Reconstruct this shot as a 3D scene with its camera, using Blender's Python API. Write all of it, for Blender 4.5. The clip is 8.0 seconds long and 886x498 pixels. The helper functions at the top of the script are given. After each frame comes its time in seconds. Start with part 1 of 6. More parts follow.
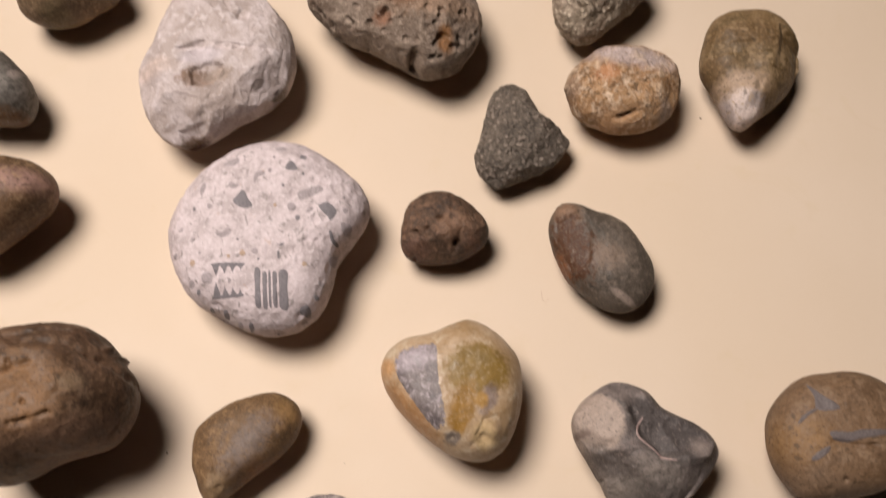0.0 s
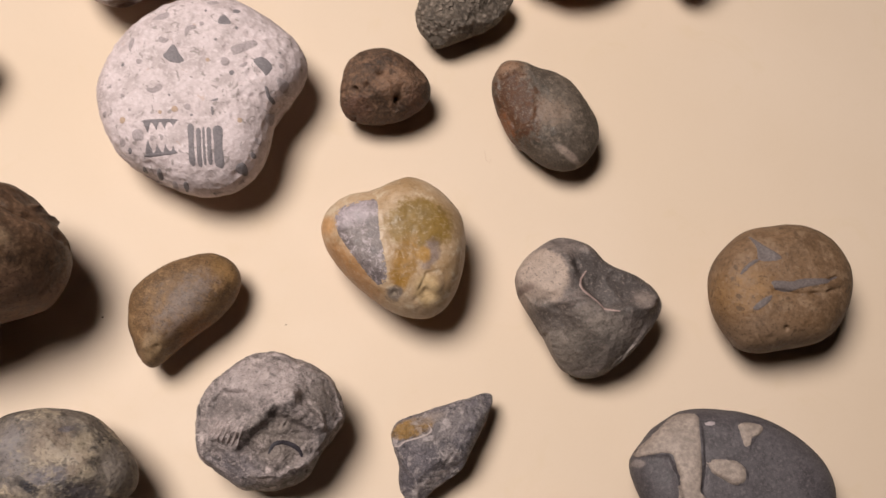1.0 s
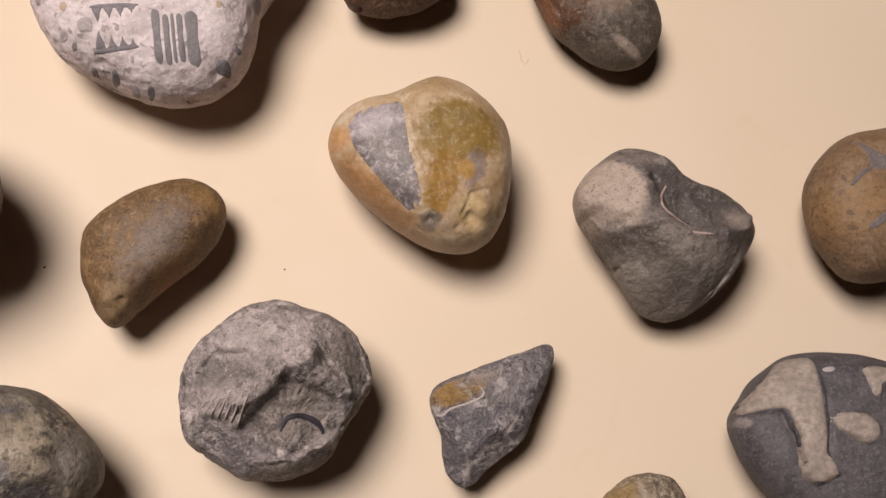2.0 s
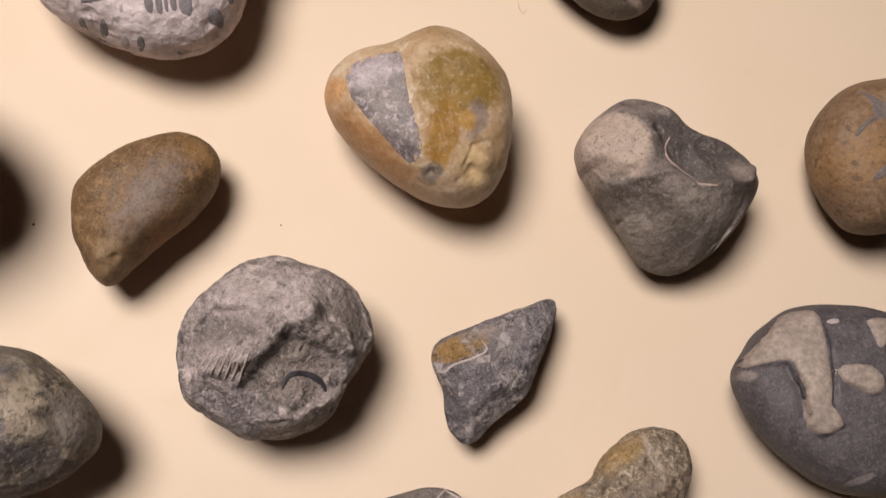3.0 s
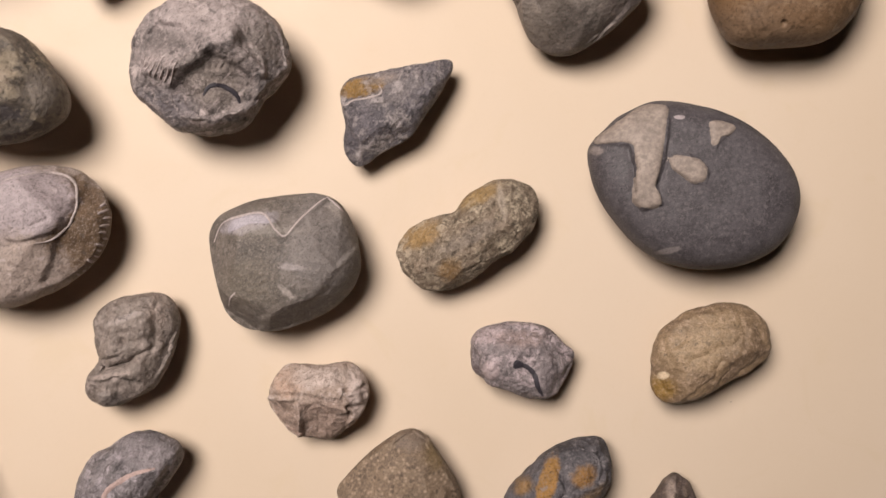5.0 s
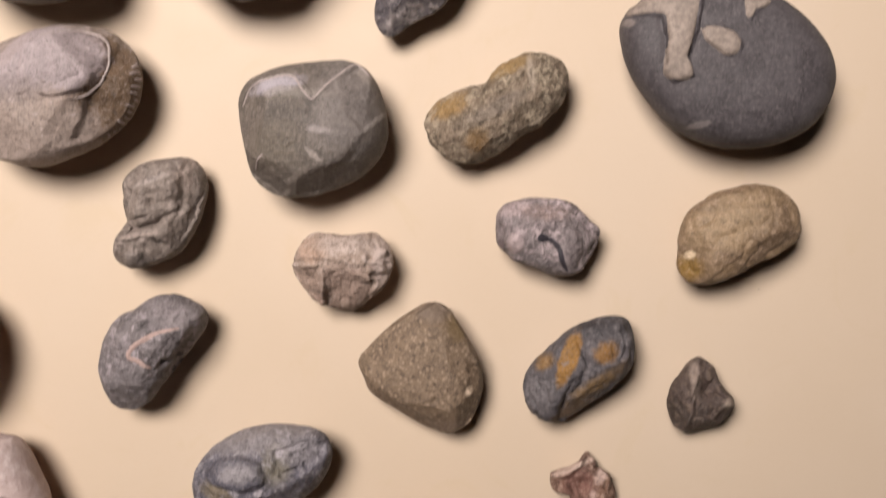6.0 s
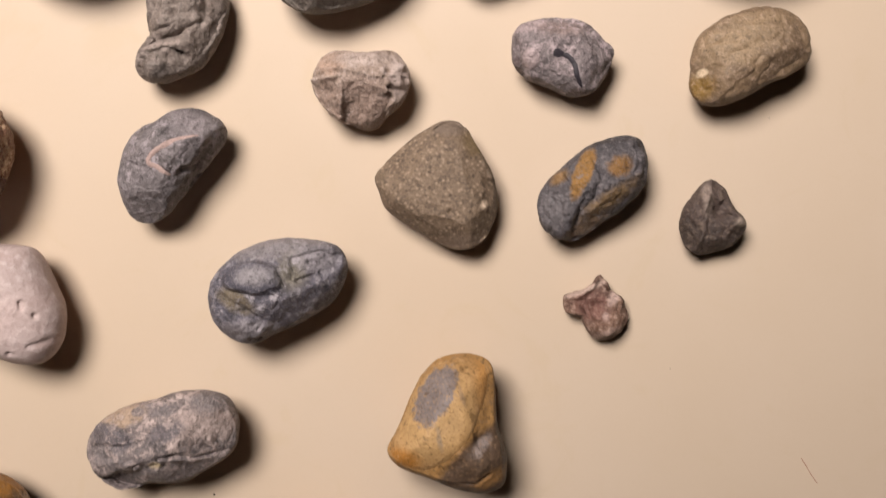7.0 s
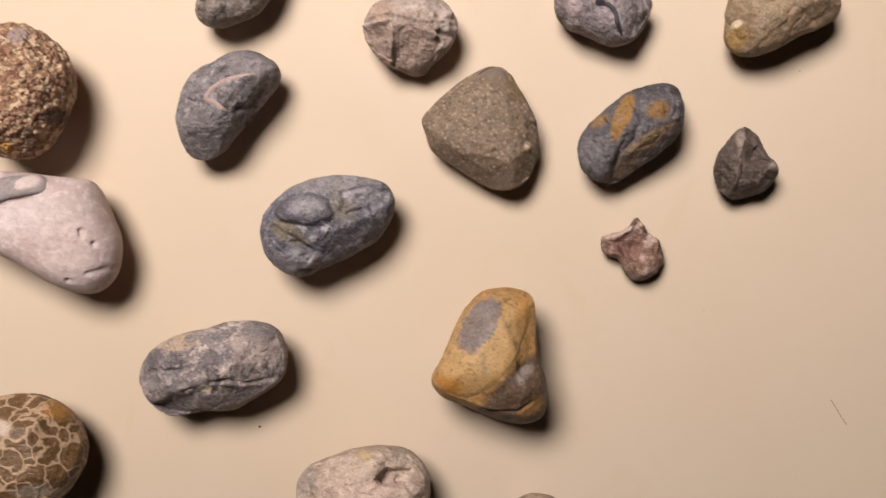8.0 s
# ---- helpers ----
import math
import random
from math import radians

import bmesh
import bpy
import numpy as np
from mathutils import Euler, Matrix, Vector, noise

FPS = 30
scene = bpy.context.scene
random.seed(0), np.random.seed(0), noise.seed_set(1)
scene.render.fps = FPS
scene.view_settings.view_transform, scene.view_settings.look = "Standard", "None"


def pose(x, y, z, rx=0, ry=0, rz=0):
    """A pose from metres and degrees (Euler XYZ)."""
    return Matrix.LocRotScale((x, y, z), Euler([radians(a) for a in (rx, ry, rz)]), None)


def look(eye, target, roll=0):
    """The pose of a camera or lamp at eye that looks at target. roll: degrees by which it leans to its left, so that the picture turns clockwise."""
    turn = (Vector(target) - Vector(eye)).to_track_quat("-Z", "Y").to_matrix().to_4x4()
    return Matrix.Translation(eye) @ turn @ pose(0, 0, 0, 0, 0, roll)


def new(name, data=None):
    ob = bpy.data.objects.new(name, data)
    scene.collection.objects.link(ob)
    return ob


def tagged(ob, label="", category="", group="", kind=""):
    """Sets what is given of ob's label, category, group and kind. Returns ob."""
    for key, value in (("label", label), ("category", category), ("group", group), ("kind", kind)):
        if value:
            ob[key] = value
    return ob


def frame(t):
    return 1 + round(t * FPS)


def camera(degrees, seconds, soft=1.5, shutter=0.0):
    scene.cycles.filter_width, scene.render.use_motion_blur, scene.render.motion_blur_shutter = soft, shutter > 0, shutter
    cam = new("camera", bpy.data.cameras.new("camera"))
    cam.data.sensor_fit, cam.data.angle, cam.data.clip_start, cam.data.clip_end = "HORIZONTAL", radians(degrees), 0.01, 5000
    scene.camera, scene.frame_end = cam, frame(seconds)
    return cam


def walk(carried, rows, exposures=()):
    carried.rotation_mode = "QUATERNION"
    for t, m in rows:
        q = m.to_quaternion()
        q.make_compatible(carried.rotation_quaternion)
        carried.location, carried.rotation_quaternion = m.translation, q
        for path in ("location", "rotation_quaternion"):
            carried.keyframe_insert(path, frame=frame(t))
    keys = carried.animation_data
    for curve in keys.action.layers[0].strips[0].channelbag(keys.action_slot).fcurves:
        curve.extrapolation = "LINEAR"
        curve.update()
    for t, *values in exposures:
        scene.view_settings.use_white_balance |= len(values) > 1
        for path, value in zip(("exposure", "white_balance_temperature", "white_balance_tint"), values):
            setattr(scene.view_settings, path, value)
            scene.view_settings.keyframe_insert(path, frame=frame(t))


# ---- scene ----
cam = camera(47.35, 8.0, soft=1.45, shutter=0.35)
from mathutils.bvhtree import BVHTree

# seconds, eye in metres, turn in degrees
PATH = [
    (0.0, 0.0206, -0.0028, 0.3563, 19.53, -0.85, 1.16),
    (0.5, 0.0234, -0.0187, 0.3466, 16.89, -2.09, 0.84),
    (1.0, 0.0250, -0.0227, 0.3426, 15.33, -3.21, -0.25),
    (1.5, 0.0089, -0.0217, 0.2811, 15.05, -5.47, -1.97),
    (3.0, -0.0092, -0.0216, 0.2605, 12.89, -8.37, -3.99),
    (3.5, 0.0002, -0.0235, 0.2611, 9.09, -8.30, -2.49),
    (4.0, 0.0091, -0.0314, 0.2822, 3.01, -6.25, 0.78),
    (4.5, 0.0386, -0.0278, 0.3190, -0.28, -4.39, 4.00),
    (5.8, 0.0560, -0.0474, 0.3206, -2.92, 0.16, 7.61),
    (6.0, 0.0583, -0.0639, 0.3208, -2.63, 0.04, 7.71),
    (6.5, 0.0592, -0.1144, 0.3176, 0.20, -0.08, 8.08),
    (7.0, 0.0626, -0.1361, 0.3264, 0.17, -0.12, 8.37),
    (7.5, 0.0688, -0.1608, 0.3322, 1.22, 0.08, 8.67),
    (8.0, 0.0540, -0.1713, 0.3374, 2.58, -0.11, 9.21),
]
walk(cam, [(t, pose(x, y, z, rx, ry, rz)) for t, x, y, z, rx, ry, rz in PATH],
     [(0.0, -0.22), (1.0, -0.22), (3.0, -0.17), (4.5, -0.02), (6.0, 0.08), (8.0, 0.2)])

# ---- light: one shaded room lamp up to the side, a dim room around ----
world = bpy.data.worlds.new("world")
scene.world = world
world.use_nodes = True
world.node_tree.nodes["Background"].inputs[0].default_value = (1.0, 0.85, 0.7, 1)
world.node_tree.nodes["Background"].inputs[1].default_value = 0.0
lamp = new("room_lamp", bpy.data.lights.new("room_lamp", "AREA"))
lamp.data.shape, lamp.data.size = "DISK", 0.98
lamp.data.energy, lamp.data.color = 80.5, (1.0, 0.91, 0.84)
lamp.matrix_world = look((-0.66, 0.57, 1.80), (0.03, 0.0, 0.0))


# ---- materials ----
DEPTH = 0.72  # the codes are colours as seen in full lamp light; the base colours lie below them


def linear(code):
    out = []
    for i in (0, 2, 4):
        v = int(code[i:i + 2], 16) / 255
        out.append(DEPTH * (v / 12.92 if v < 0.04045 else ((v + 0.055) / 1.055) ** 2.4))
    return (*out, 1.0)


def tones(*codes):
    return [tuple(0.9 * v for v in linear(c)[:3]) + (1.0,) for c in codes]


class Nodes:
    """A small builder for node materials; coordinates come in millimetres of the object."""

    def __init__(self, name):
        self.mat = bpy.data.materials.new(name)
        self.mat.use_nodes = True
        self.tree = self.mat.node_tree
        self.bsdf = self.tree.nodes["Principled BSDF"]
        at = self.tree.nodes.new("ShaderNodeTexCoord").outputs["Object"]
        self.mm = self.vector("SCALE", at, scale=1000.0)

    def link(self, a, b):
        self.tree.links.new(a, b)

    def put(self, socket, value):
        if hasattr(value, "is_linked"):
            self.link(value, socket)
        else:
            socket.default_value = value

    def vector(self, op, a, b=None, scale=None):
        n = self.tree.nodes.new("ShaderNodeVectorMath")
        n.operation = op
        self.put(n.inputs[0], a)
        if b is not None:
            self.put(n.inputs[1], b)
        if scale is not None:
            self.put(n.inputs["Scale"], scale)
        return n.outputs["Value"] if op == "LENGTH" else n.outputs[0]

    def math(self, op, a, b=0.0, clamp=False):
        n = self.tree.nodes.new("ShaderNodeMath")
        n.operation, n.use_clamp = op, clamp
        self.put(n.inputs[0], a)
        self.put(n.inputs[1], b)
        return n.outputs[0]

    def noise(self, size, detail=5.0, rough=0.6, at=None, distort=0.0, color=False):
        n = self.tree.nodes.new("ShaderNodeTexNoise")
        self.link(at or self.mm, n.inputs["Vector"])
        n.inputs["Scale"].default_value = 1.0 / size
        n.inputs["Detail"].default_value, n.inputs["Roughness"].default_value = detail, rough
        n.inputs["Distortion"].default_value = distort
        return n.outputs["Color" if color else "Fac"]

    def cells(self, size, at=None, feature="F1", out="Distance"):
        n = self.tree.nodes.new("ShaderNodeTexVoronoi")
        n.feature = feature
        self.link(at or self.mm, n.inputs["Vector"])
        n.inputs["Scale"].default_value = 1.0 / size
        return n.outputs[out]

    def ramp(self, fac, low, high, smooth=True, to=(0.0, 1.0)):
        n = self.tree.nodes.new("ShaderNodeMapRange")
        n.interpolation_type = "SMOOTHSTEP" if smooth else "LINEAR"
        self.put(n.inputs["Value"], fac)
        n.inputs["From Min"].default_value, n.inputs["From Max"].default_value = low, high
        n.inputs["To Min"].default_value, n.inputs["To Max"].default_value = to
        return n.outputs["Result"]

    def mix(self, fac, a, b, blend="MIX"):
        n = self.tree.nodes.new("ShaderNodeMix")
        n.data_type, n.blend_type = "RGBA", blend
        self.put(n.inputs[0], fac)
        self.put(n.inputs[6], a)
        self.put(n.inputs[7], b)
        return n.outputs[2]

    def patch(self, x, y, a, b, turn, soft, wobble, at):
        """A mask: an ellipse of radii a, b about x, y, turned, with a soft and wavering edge."""
        n = self.tree.nodes.new("ShaderNodeMapping")
        n.vector_type = "TEXTURE"
        self.link(self.mm, n.inputs["Vector"])
        n.inputs["Location"].default_value = (x, y, 0)
        n.inputs["Rotation"].default_value = (0, 0, radians(turn))
        n.inputs["Scale"].default_value = (a, b, 10000)
        d = self.vector("LENGTH", n.outputs[0])
        d = self.math("ADD", d, self.math("MULTIPLY", self.math("SUBTRACT", at, 0.5), wobble))
        return self.ramp(d, 1 + soft, 1 - soft)


def stone_material(name, colours, grain, gloss, patches, style, seed, worn=1.0):
    k = Nodes(name)
    dark, mid, light = colours
    grit = 0.14 if mid[1] > 0.30 else (0.52 if gloss > 0.4 else 0.25)
    shift = k.vector("ADD", k.mm, (seed * 17.3, seed * 7.1, seed * 3.7))
    broad = k.noise(grain * 5, 4, 0.55, shift, 0.6)
    fine = k.noise(grain, 6, 0.68, shift, 0.3)
    dust = k.noise(grain * 0.28, 3, 0.7, shift)
    edge = k.noise(2.2, 4, 0.65, shift)
    col = k.mix(k.ramp(broad, 0.38, 0.58, to=(0.2, 1.0)), dark, mid)
    col = k.mix(k.ramp(fine, 0.50, 0.65, to=(0.0, 0.8)), col, light)
    col = k.mix(k.ramp(fine, 0.47, 0.34, to=(0.0, 0.65)), col, dark)
    relief = k.math("ADD", k.math("MULTIPLY", fine, 1.2), k.math("MULTIPLY", dust, 0.2))
    relief = k.math("ADD", relief, k.math("MULTIPLY", k.noise(3.0, 4, 0.6, shift, 0.4), 2.2))
    if style == "coarse":
        cell = k.cells(1.5, k.vector("ADD", shift, k.vector("SCALE", k.noise(2, color=True), scale=2.0)), out="Color")
        tint = k.tree.nodes.new("ShaderNodeSeparateColor")
        k.link(cell, tint.inputs[0])
        col = k.mix(k.ramp(tint.outputs[0], 0.55, 0.8), col, light)
        col = k.mix(k.ramp(tint.outputs[1], 0.7, 0.9), col, dark)
        relief = k.math("ADD", relief, k.math("MULTIPLY", k.cells(1.5, shift), -1.8))
    if style == "honeycomb":
        warp = k.vector("ADD", shift, k.vector("SCALE", k.noise(7, 2, color=True), scale=8.0))
        wall = k.cells(6.0, warp, "DISTANCE_TO_EDGE")
        core = k.ramp(wall, 0.03, 0.10)
        col = k.mix(core, k.mix(fine, mid, light), k.mix(fine, linear("4a3320"), linear("7a5934")))
        relief = k.math("SUBTRACT", relief, k.math("MULTIPLY", core, 0.8))
    crust = None
    if style == "crust":
        pale = tuple(min(1.4, 0.75 / max(light[:3])) * c for c in light[:3]) + (1,)
        crust = k.ramp(k.noise(grain * 2.2, 6, 0.72, k.vector("ADD", shift, (5, 60, 20)), 0.35), 0.50, 0.60)
        spread = k.ramp(k.noise(16, 3, 0.5, shift), 0.38, 0.54, to=(0.15, 0.95))
        crust = k.math("MULTIPLY", crust, spread)
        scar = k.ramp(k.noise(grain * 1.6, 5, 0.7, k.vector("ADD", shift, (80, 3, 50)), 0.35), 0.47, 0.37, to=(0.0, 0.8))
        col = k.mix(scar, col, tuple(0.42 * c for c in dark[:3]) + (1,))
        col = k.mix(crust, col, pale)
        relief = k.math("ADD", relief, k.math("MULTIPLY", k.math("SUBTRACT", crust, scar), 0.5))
    if style == "beaded":
        bead = k.cells(2.6, k.vector("ADD", shift, k.noise(4, color=True)))
        raised = k.ramp(bead, 0.40, 0.26)
        col = k.mix(k.math("MULTIPLY", raised, k.ramp(broad, 0.35, 0.6, to=(0.3, 0.9))), col, tuple(1.25 * c for c in light[:3]) + (1,))
        relief = k.math("ADD", relief, k.math("MULTIPLY", raised, 2.2))
    if style == "sandy":
        grains = k.cells(1.7, shift)
        col = k.mix(k.ramp(grains, 0.42, 0.14, to=(0.0, 0.7)), col, tuple(1.35 * c for c in light[:3]) + (1,))
        col = k.mix(k.ramp(k.cells(2.3, k.vector("ADD", shift, (41, 9, 3))), 0.34, 0.16, to=(0.0, 0.7)), col, tuple(0.6 * c for c in dark[:3]) + (1,))
    if style == "flecked":
        fleck = k.ramp(k.noise(3.0, 2, 0.5, shift, 1.2), 0.62, 0.66)
        col = k.mix(k.math("MULTIPLY", fleck, 0.75), col, linear("9b908d"))
        tan = k.ramp(k.noise(3.0, 2, 0.5, k.vector("ADD", shift, (90, 40, 10)), 0.8), 0.70, 0.74)
        col = k.mix(k.math("MULTIPLY", tan, 0.5), col, linear("caa997"))
    before = col
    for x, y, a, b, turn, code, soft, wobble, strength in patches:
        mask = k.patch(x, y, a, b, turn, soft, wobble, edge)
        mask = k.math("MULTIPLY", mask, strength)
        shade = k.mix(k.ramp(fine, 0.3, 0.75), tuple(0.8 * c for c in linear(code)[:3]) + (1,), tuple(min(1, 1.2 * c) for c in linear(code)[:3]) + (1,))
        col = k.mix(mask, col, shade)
    if crust is not None:
        col = k.mix(k.math("MULTIPLY", crust, 0.5), col, before)
    col = k.mix(k.ramp(dust, 0.53, 0.66, to=(0.0, grit)), col, light)
    col = k.mix(k.ramp(dust, 0.47, 0.33, to=(0.0, grit * 1.1)), col, tuple(0.45 * c for c in dark[:3]) + (1,))
    spots = k.noise(grain * 0.9, 2, 0.5, k.vector("ADD", shift, (33, 71, 15)), 0.5)
    col = k.mix(k.ramp(spots, 0.36, 0.30, to=(0.0, grit)), col, tuple(0.4 * c for c in dark[:3]) + (1,))
    col = k.mix(k.ramp(spots, 0.65, 0.71, to=(0.0, grit)), col, tuple(min(1.2, 0.85 / max(light[:3])) * c for c in light[:3]) + (1,))
    k.link(col, k.bsdf.inputs["Base Color"])
    k.put(k.bsdf.inputs["Roughness"], k.ramp(fine, 0.3, 0.7, to=(gloss, min(1, gloss + 0.25))))
    k.bsdf.inputs["Specular IOR Level"].default_value = 0.4
    bump = k.tree.nodes.new("ShaderNodeBump")
    bump.inputs["Strength"].default_value = worn * (0.7 if gloss > 0.4 else 0.4)
    bump.inputs["Distance"].default_value = 0.0009
    k.link(relief, bump.inputs["Height"])
    k.link(bump.outputs[0], k.bsdf.inputs["Normal"])
    return k.mat


def plain_material(name, code, grain=1.0, rough=0.7, spread=0.25, bump_mm=0.3):
    k = Nodes(name)
    fine, broad = k.noise(grain, 5, 0.65), k.noise(grain * 6, 3)
    base = linear(code)
    low = tuple(c * (1 - spread) for c in base[:3]) + (1,)
    high = tuple(min(1.0, c * (1 + spread)) for c in base[:3]) + (1,)
    col = k.mix(k.ramp(fine, 0.3, 0.7), low, high)
    col = k.mix(k.ramp(broad, 0.35, 0.65, to=(0.0, 0.3)), col, low)
    k.link(col, k.bsdf.inputs["Base Color"])
    k.bsdf.inputs["Roughness"].default_value = rough
    k.bsdf.inputs["Specular IOR Level"].default_value = 0.3
    bump = k.tree.nodes.new("ShaderNodeBump")
    bump.inputs["Strength"].default_value, bump.inputs["Distance"].default_value = 0.5, bump_mm / 1000
    k.link(fine, bump.inputs["Height"])
    k.link(bump.outputs[0], k.bsdf.inputs["Normal"])
    return k.mat


def table_material():
    k = Nodes("cream_laminate")
    broad, fine = k.noise(90, 4, 0.5), k.noise(1.2, 3, 0.6)
    smear = k.noise(28, 5, 0.6, distort=1.5)
    col = k.mix(k.ramp(broad, 0.3, 0.7), linear("e8d2bb"), linear("ebd6c1"))
    col = k.mix(k.ramp(smear, 0.56, 0.72, to=(0.0, 0.25)), col, linear("e2cbaa"))
    col = k.mix(k.ramp(fine, 0.55, 0.75, to=(0.0, 0.12)), col, linear("dcc6a6"))
    k.link(col, k.bsdf.inputs["Base Color"])
    k.put(k.bsdf.inputs["Roughness"], k.ramp(smear, 0.3, 0.7, to=(0.52, 0.66)))
    k.bsdf.inputs["Specular IOR Level"].default_value = 0.25
    bump = k.tree.nodes.new("ShaderNodeBump")
    bump.inputs["Strength"].default_value, bump.inputs["Distance"].default_value = 0.15, 0.0001
    k.link(fine, bump.inputs["Height"])
    k.link(bump.outputs[0], k.bsdf.inputs["Normal"])
    return k.mat


# ---- structure: the table and the dim room round it ----
def mesh_object(name, bm, material, parent=None, smooth=False):
    data = bpy.data.meshes.new(name)
    bm.to_mesh(data)
    bm.free()
    data.materials.append(material)
    if smooth:
        for p in data.polygons:
            p.use_smooth = True
    ob = new(name, data)
    ob.parent = parent
    return ob


def part(name, bm, material, parent, label=""):
    return tagged(mesh_object(name, bm, material, parent, True), label)


def box(x0, x1, y0, y1, z0, z1, bevel=0.0):
    bm = bmesh.new()
    bmesh.ops.create_cube(bm, size=1, matrix=Matrix.LocRotScale(((x0 + x1) / 2, (y0 + y1) / 2, (z0 + z1) / 2), None, (x1 - x0, y1 - y0, z1 - z0)))
    if bevel:
        bmesh.ops.bevel(bm, geom=bm.edges[:], offset=bevel, segments=3, affect="EDGES")
    return bm


wall_paint = plain_material("wall_paint", "221d19", 3, 0.9, 0.05)
floor_wood = plain_material("floor_boards", "241b14", 8, 0.6, 0.2)
R = 2.2
for name, b in (("floor", (-R, R, -R, R, -0.85, -0.75)), ("ceiling", (-R, R, -R, R, 1.95, 2.05)),
                ("wall_north", (-R, R, R, R + 0.1, -0.75, 1.95)), ("wall_south", (-R, R, -R - 0.1, -R, -0.75, 1.95)),
                ("wall_east", (R, R + 0.1, -R, R, -0.75, 1.95)), ("wall_west", (-R - 0.1, -R, -R, R, -0.75, 1.95))):
    tagged(mesh_object(name, box(*b), floor_wood if name == "floor" else wall_paint), name.replace("_", " ") + " of the dim room round the table", name.split("_")[0], kind="structure")

table = tagged(new("table"), "cream laminate table with a plain smooth top", "table")
part("tabletop", box(-0.62, 0.72, -0.48, 0.46, -0.028, 0.0, 0.004), table_material(), table)
leg_paint = plain_material("leg_paint", "b9a98c", 3, 0.5, 0.05)
for x in (-0.56, 0.66):
    for y in (-0.42, 0.40):
        part("leg", box(x - 0.025, x + 0.025, y - 0.025, y + 0.025, -0.75, -0.028, 0.003), leg_paint, table)


# ---- stones ----
def closed_spline(values, u):
    """A smooth closed curve through values spaced evenly round the circle, at u in 0..1."""
    n = len(values)
    s = (u % 1.0) * n
    i = int(s)
    s -= i
    a, b, c, d = (values[(i + j) % n] for j in (-1, 0, 1, 2))
    return 0.5 * (2 * b + (c - a) * s + (2 * a - 5 * b + 4 * c - d) * s * s + (3 * b - a - 3 * c + d) * s ** 3)


def segment_distance(x, y, ax, ay, bx, by):
    dx, dy = bx - ax, by - ay
    u = max(0.0, min(1.0, ((x - ax) * dx + (y - ay) * dy) / (dx * dx + dy * dy + 1e-9)))
    return math.hypot(x - ax - u * dx, y - ay - u * dy)


def inside(poly, x, y):
    """How far (mm) a point lies inside a closed polygon; below zero outside."""
    near, odd = 1e9, False
    for (ax, ay), (bx, by) in zip(poly, poly[1:] + poly[:1]):
        near = min(near, segment_distance(x, y, ax, ay, bx, by))
        if (ay > y) != (by > y) and x < (bx - ax) * (y - ay) / (by - ay) + ax:
            odd = not odd
    return near if odd else -near


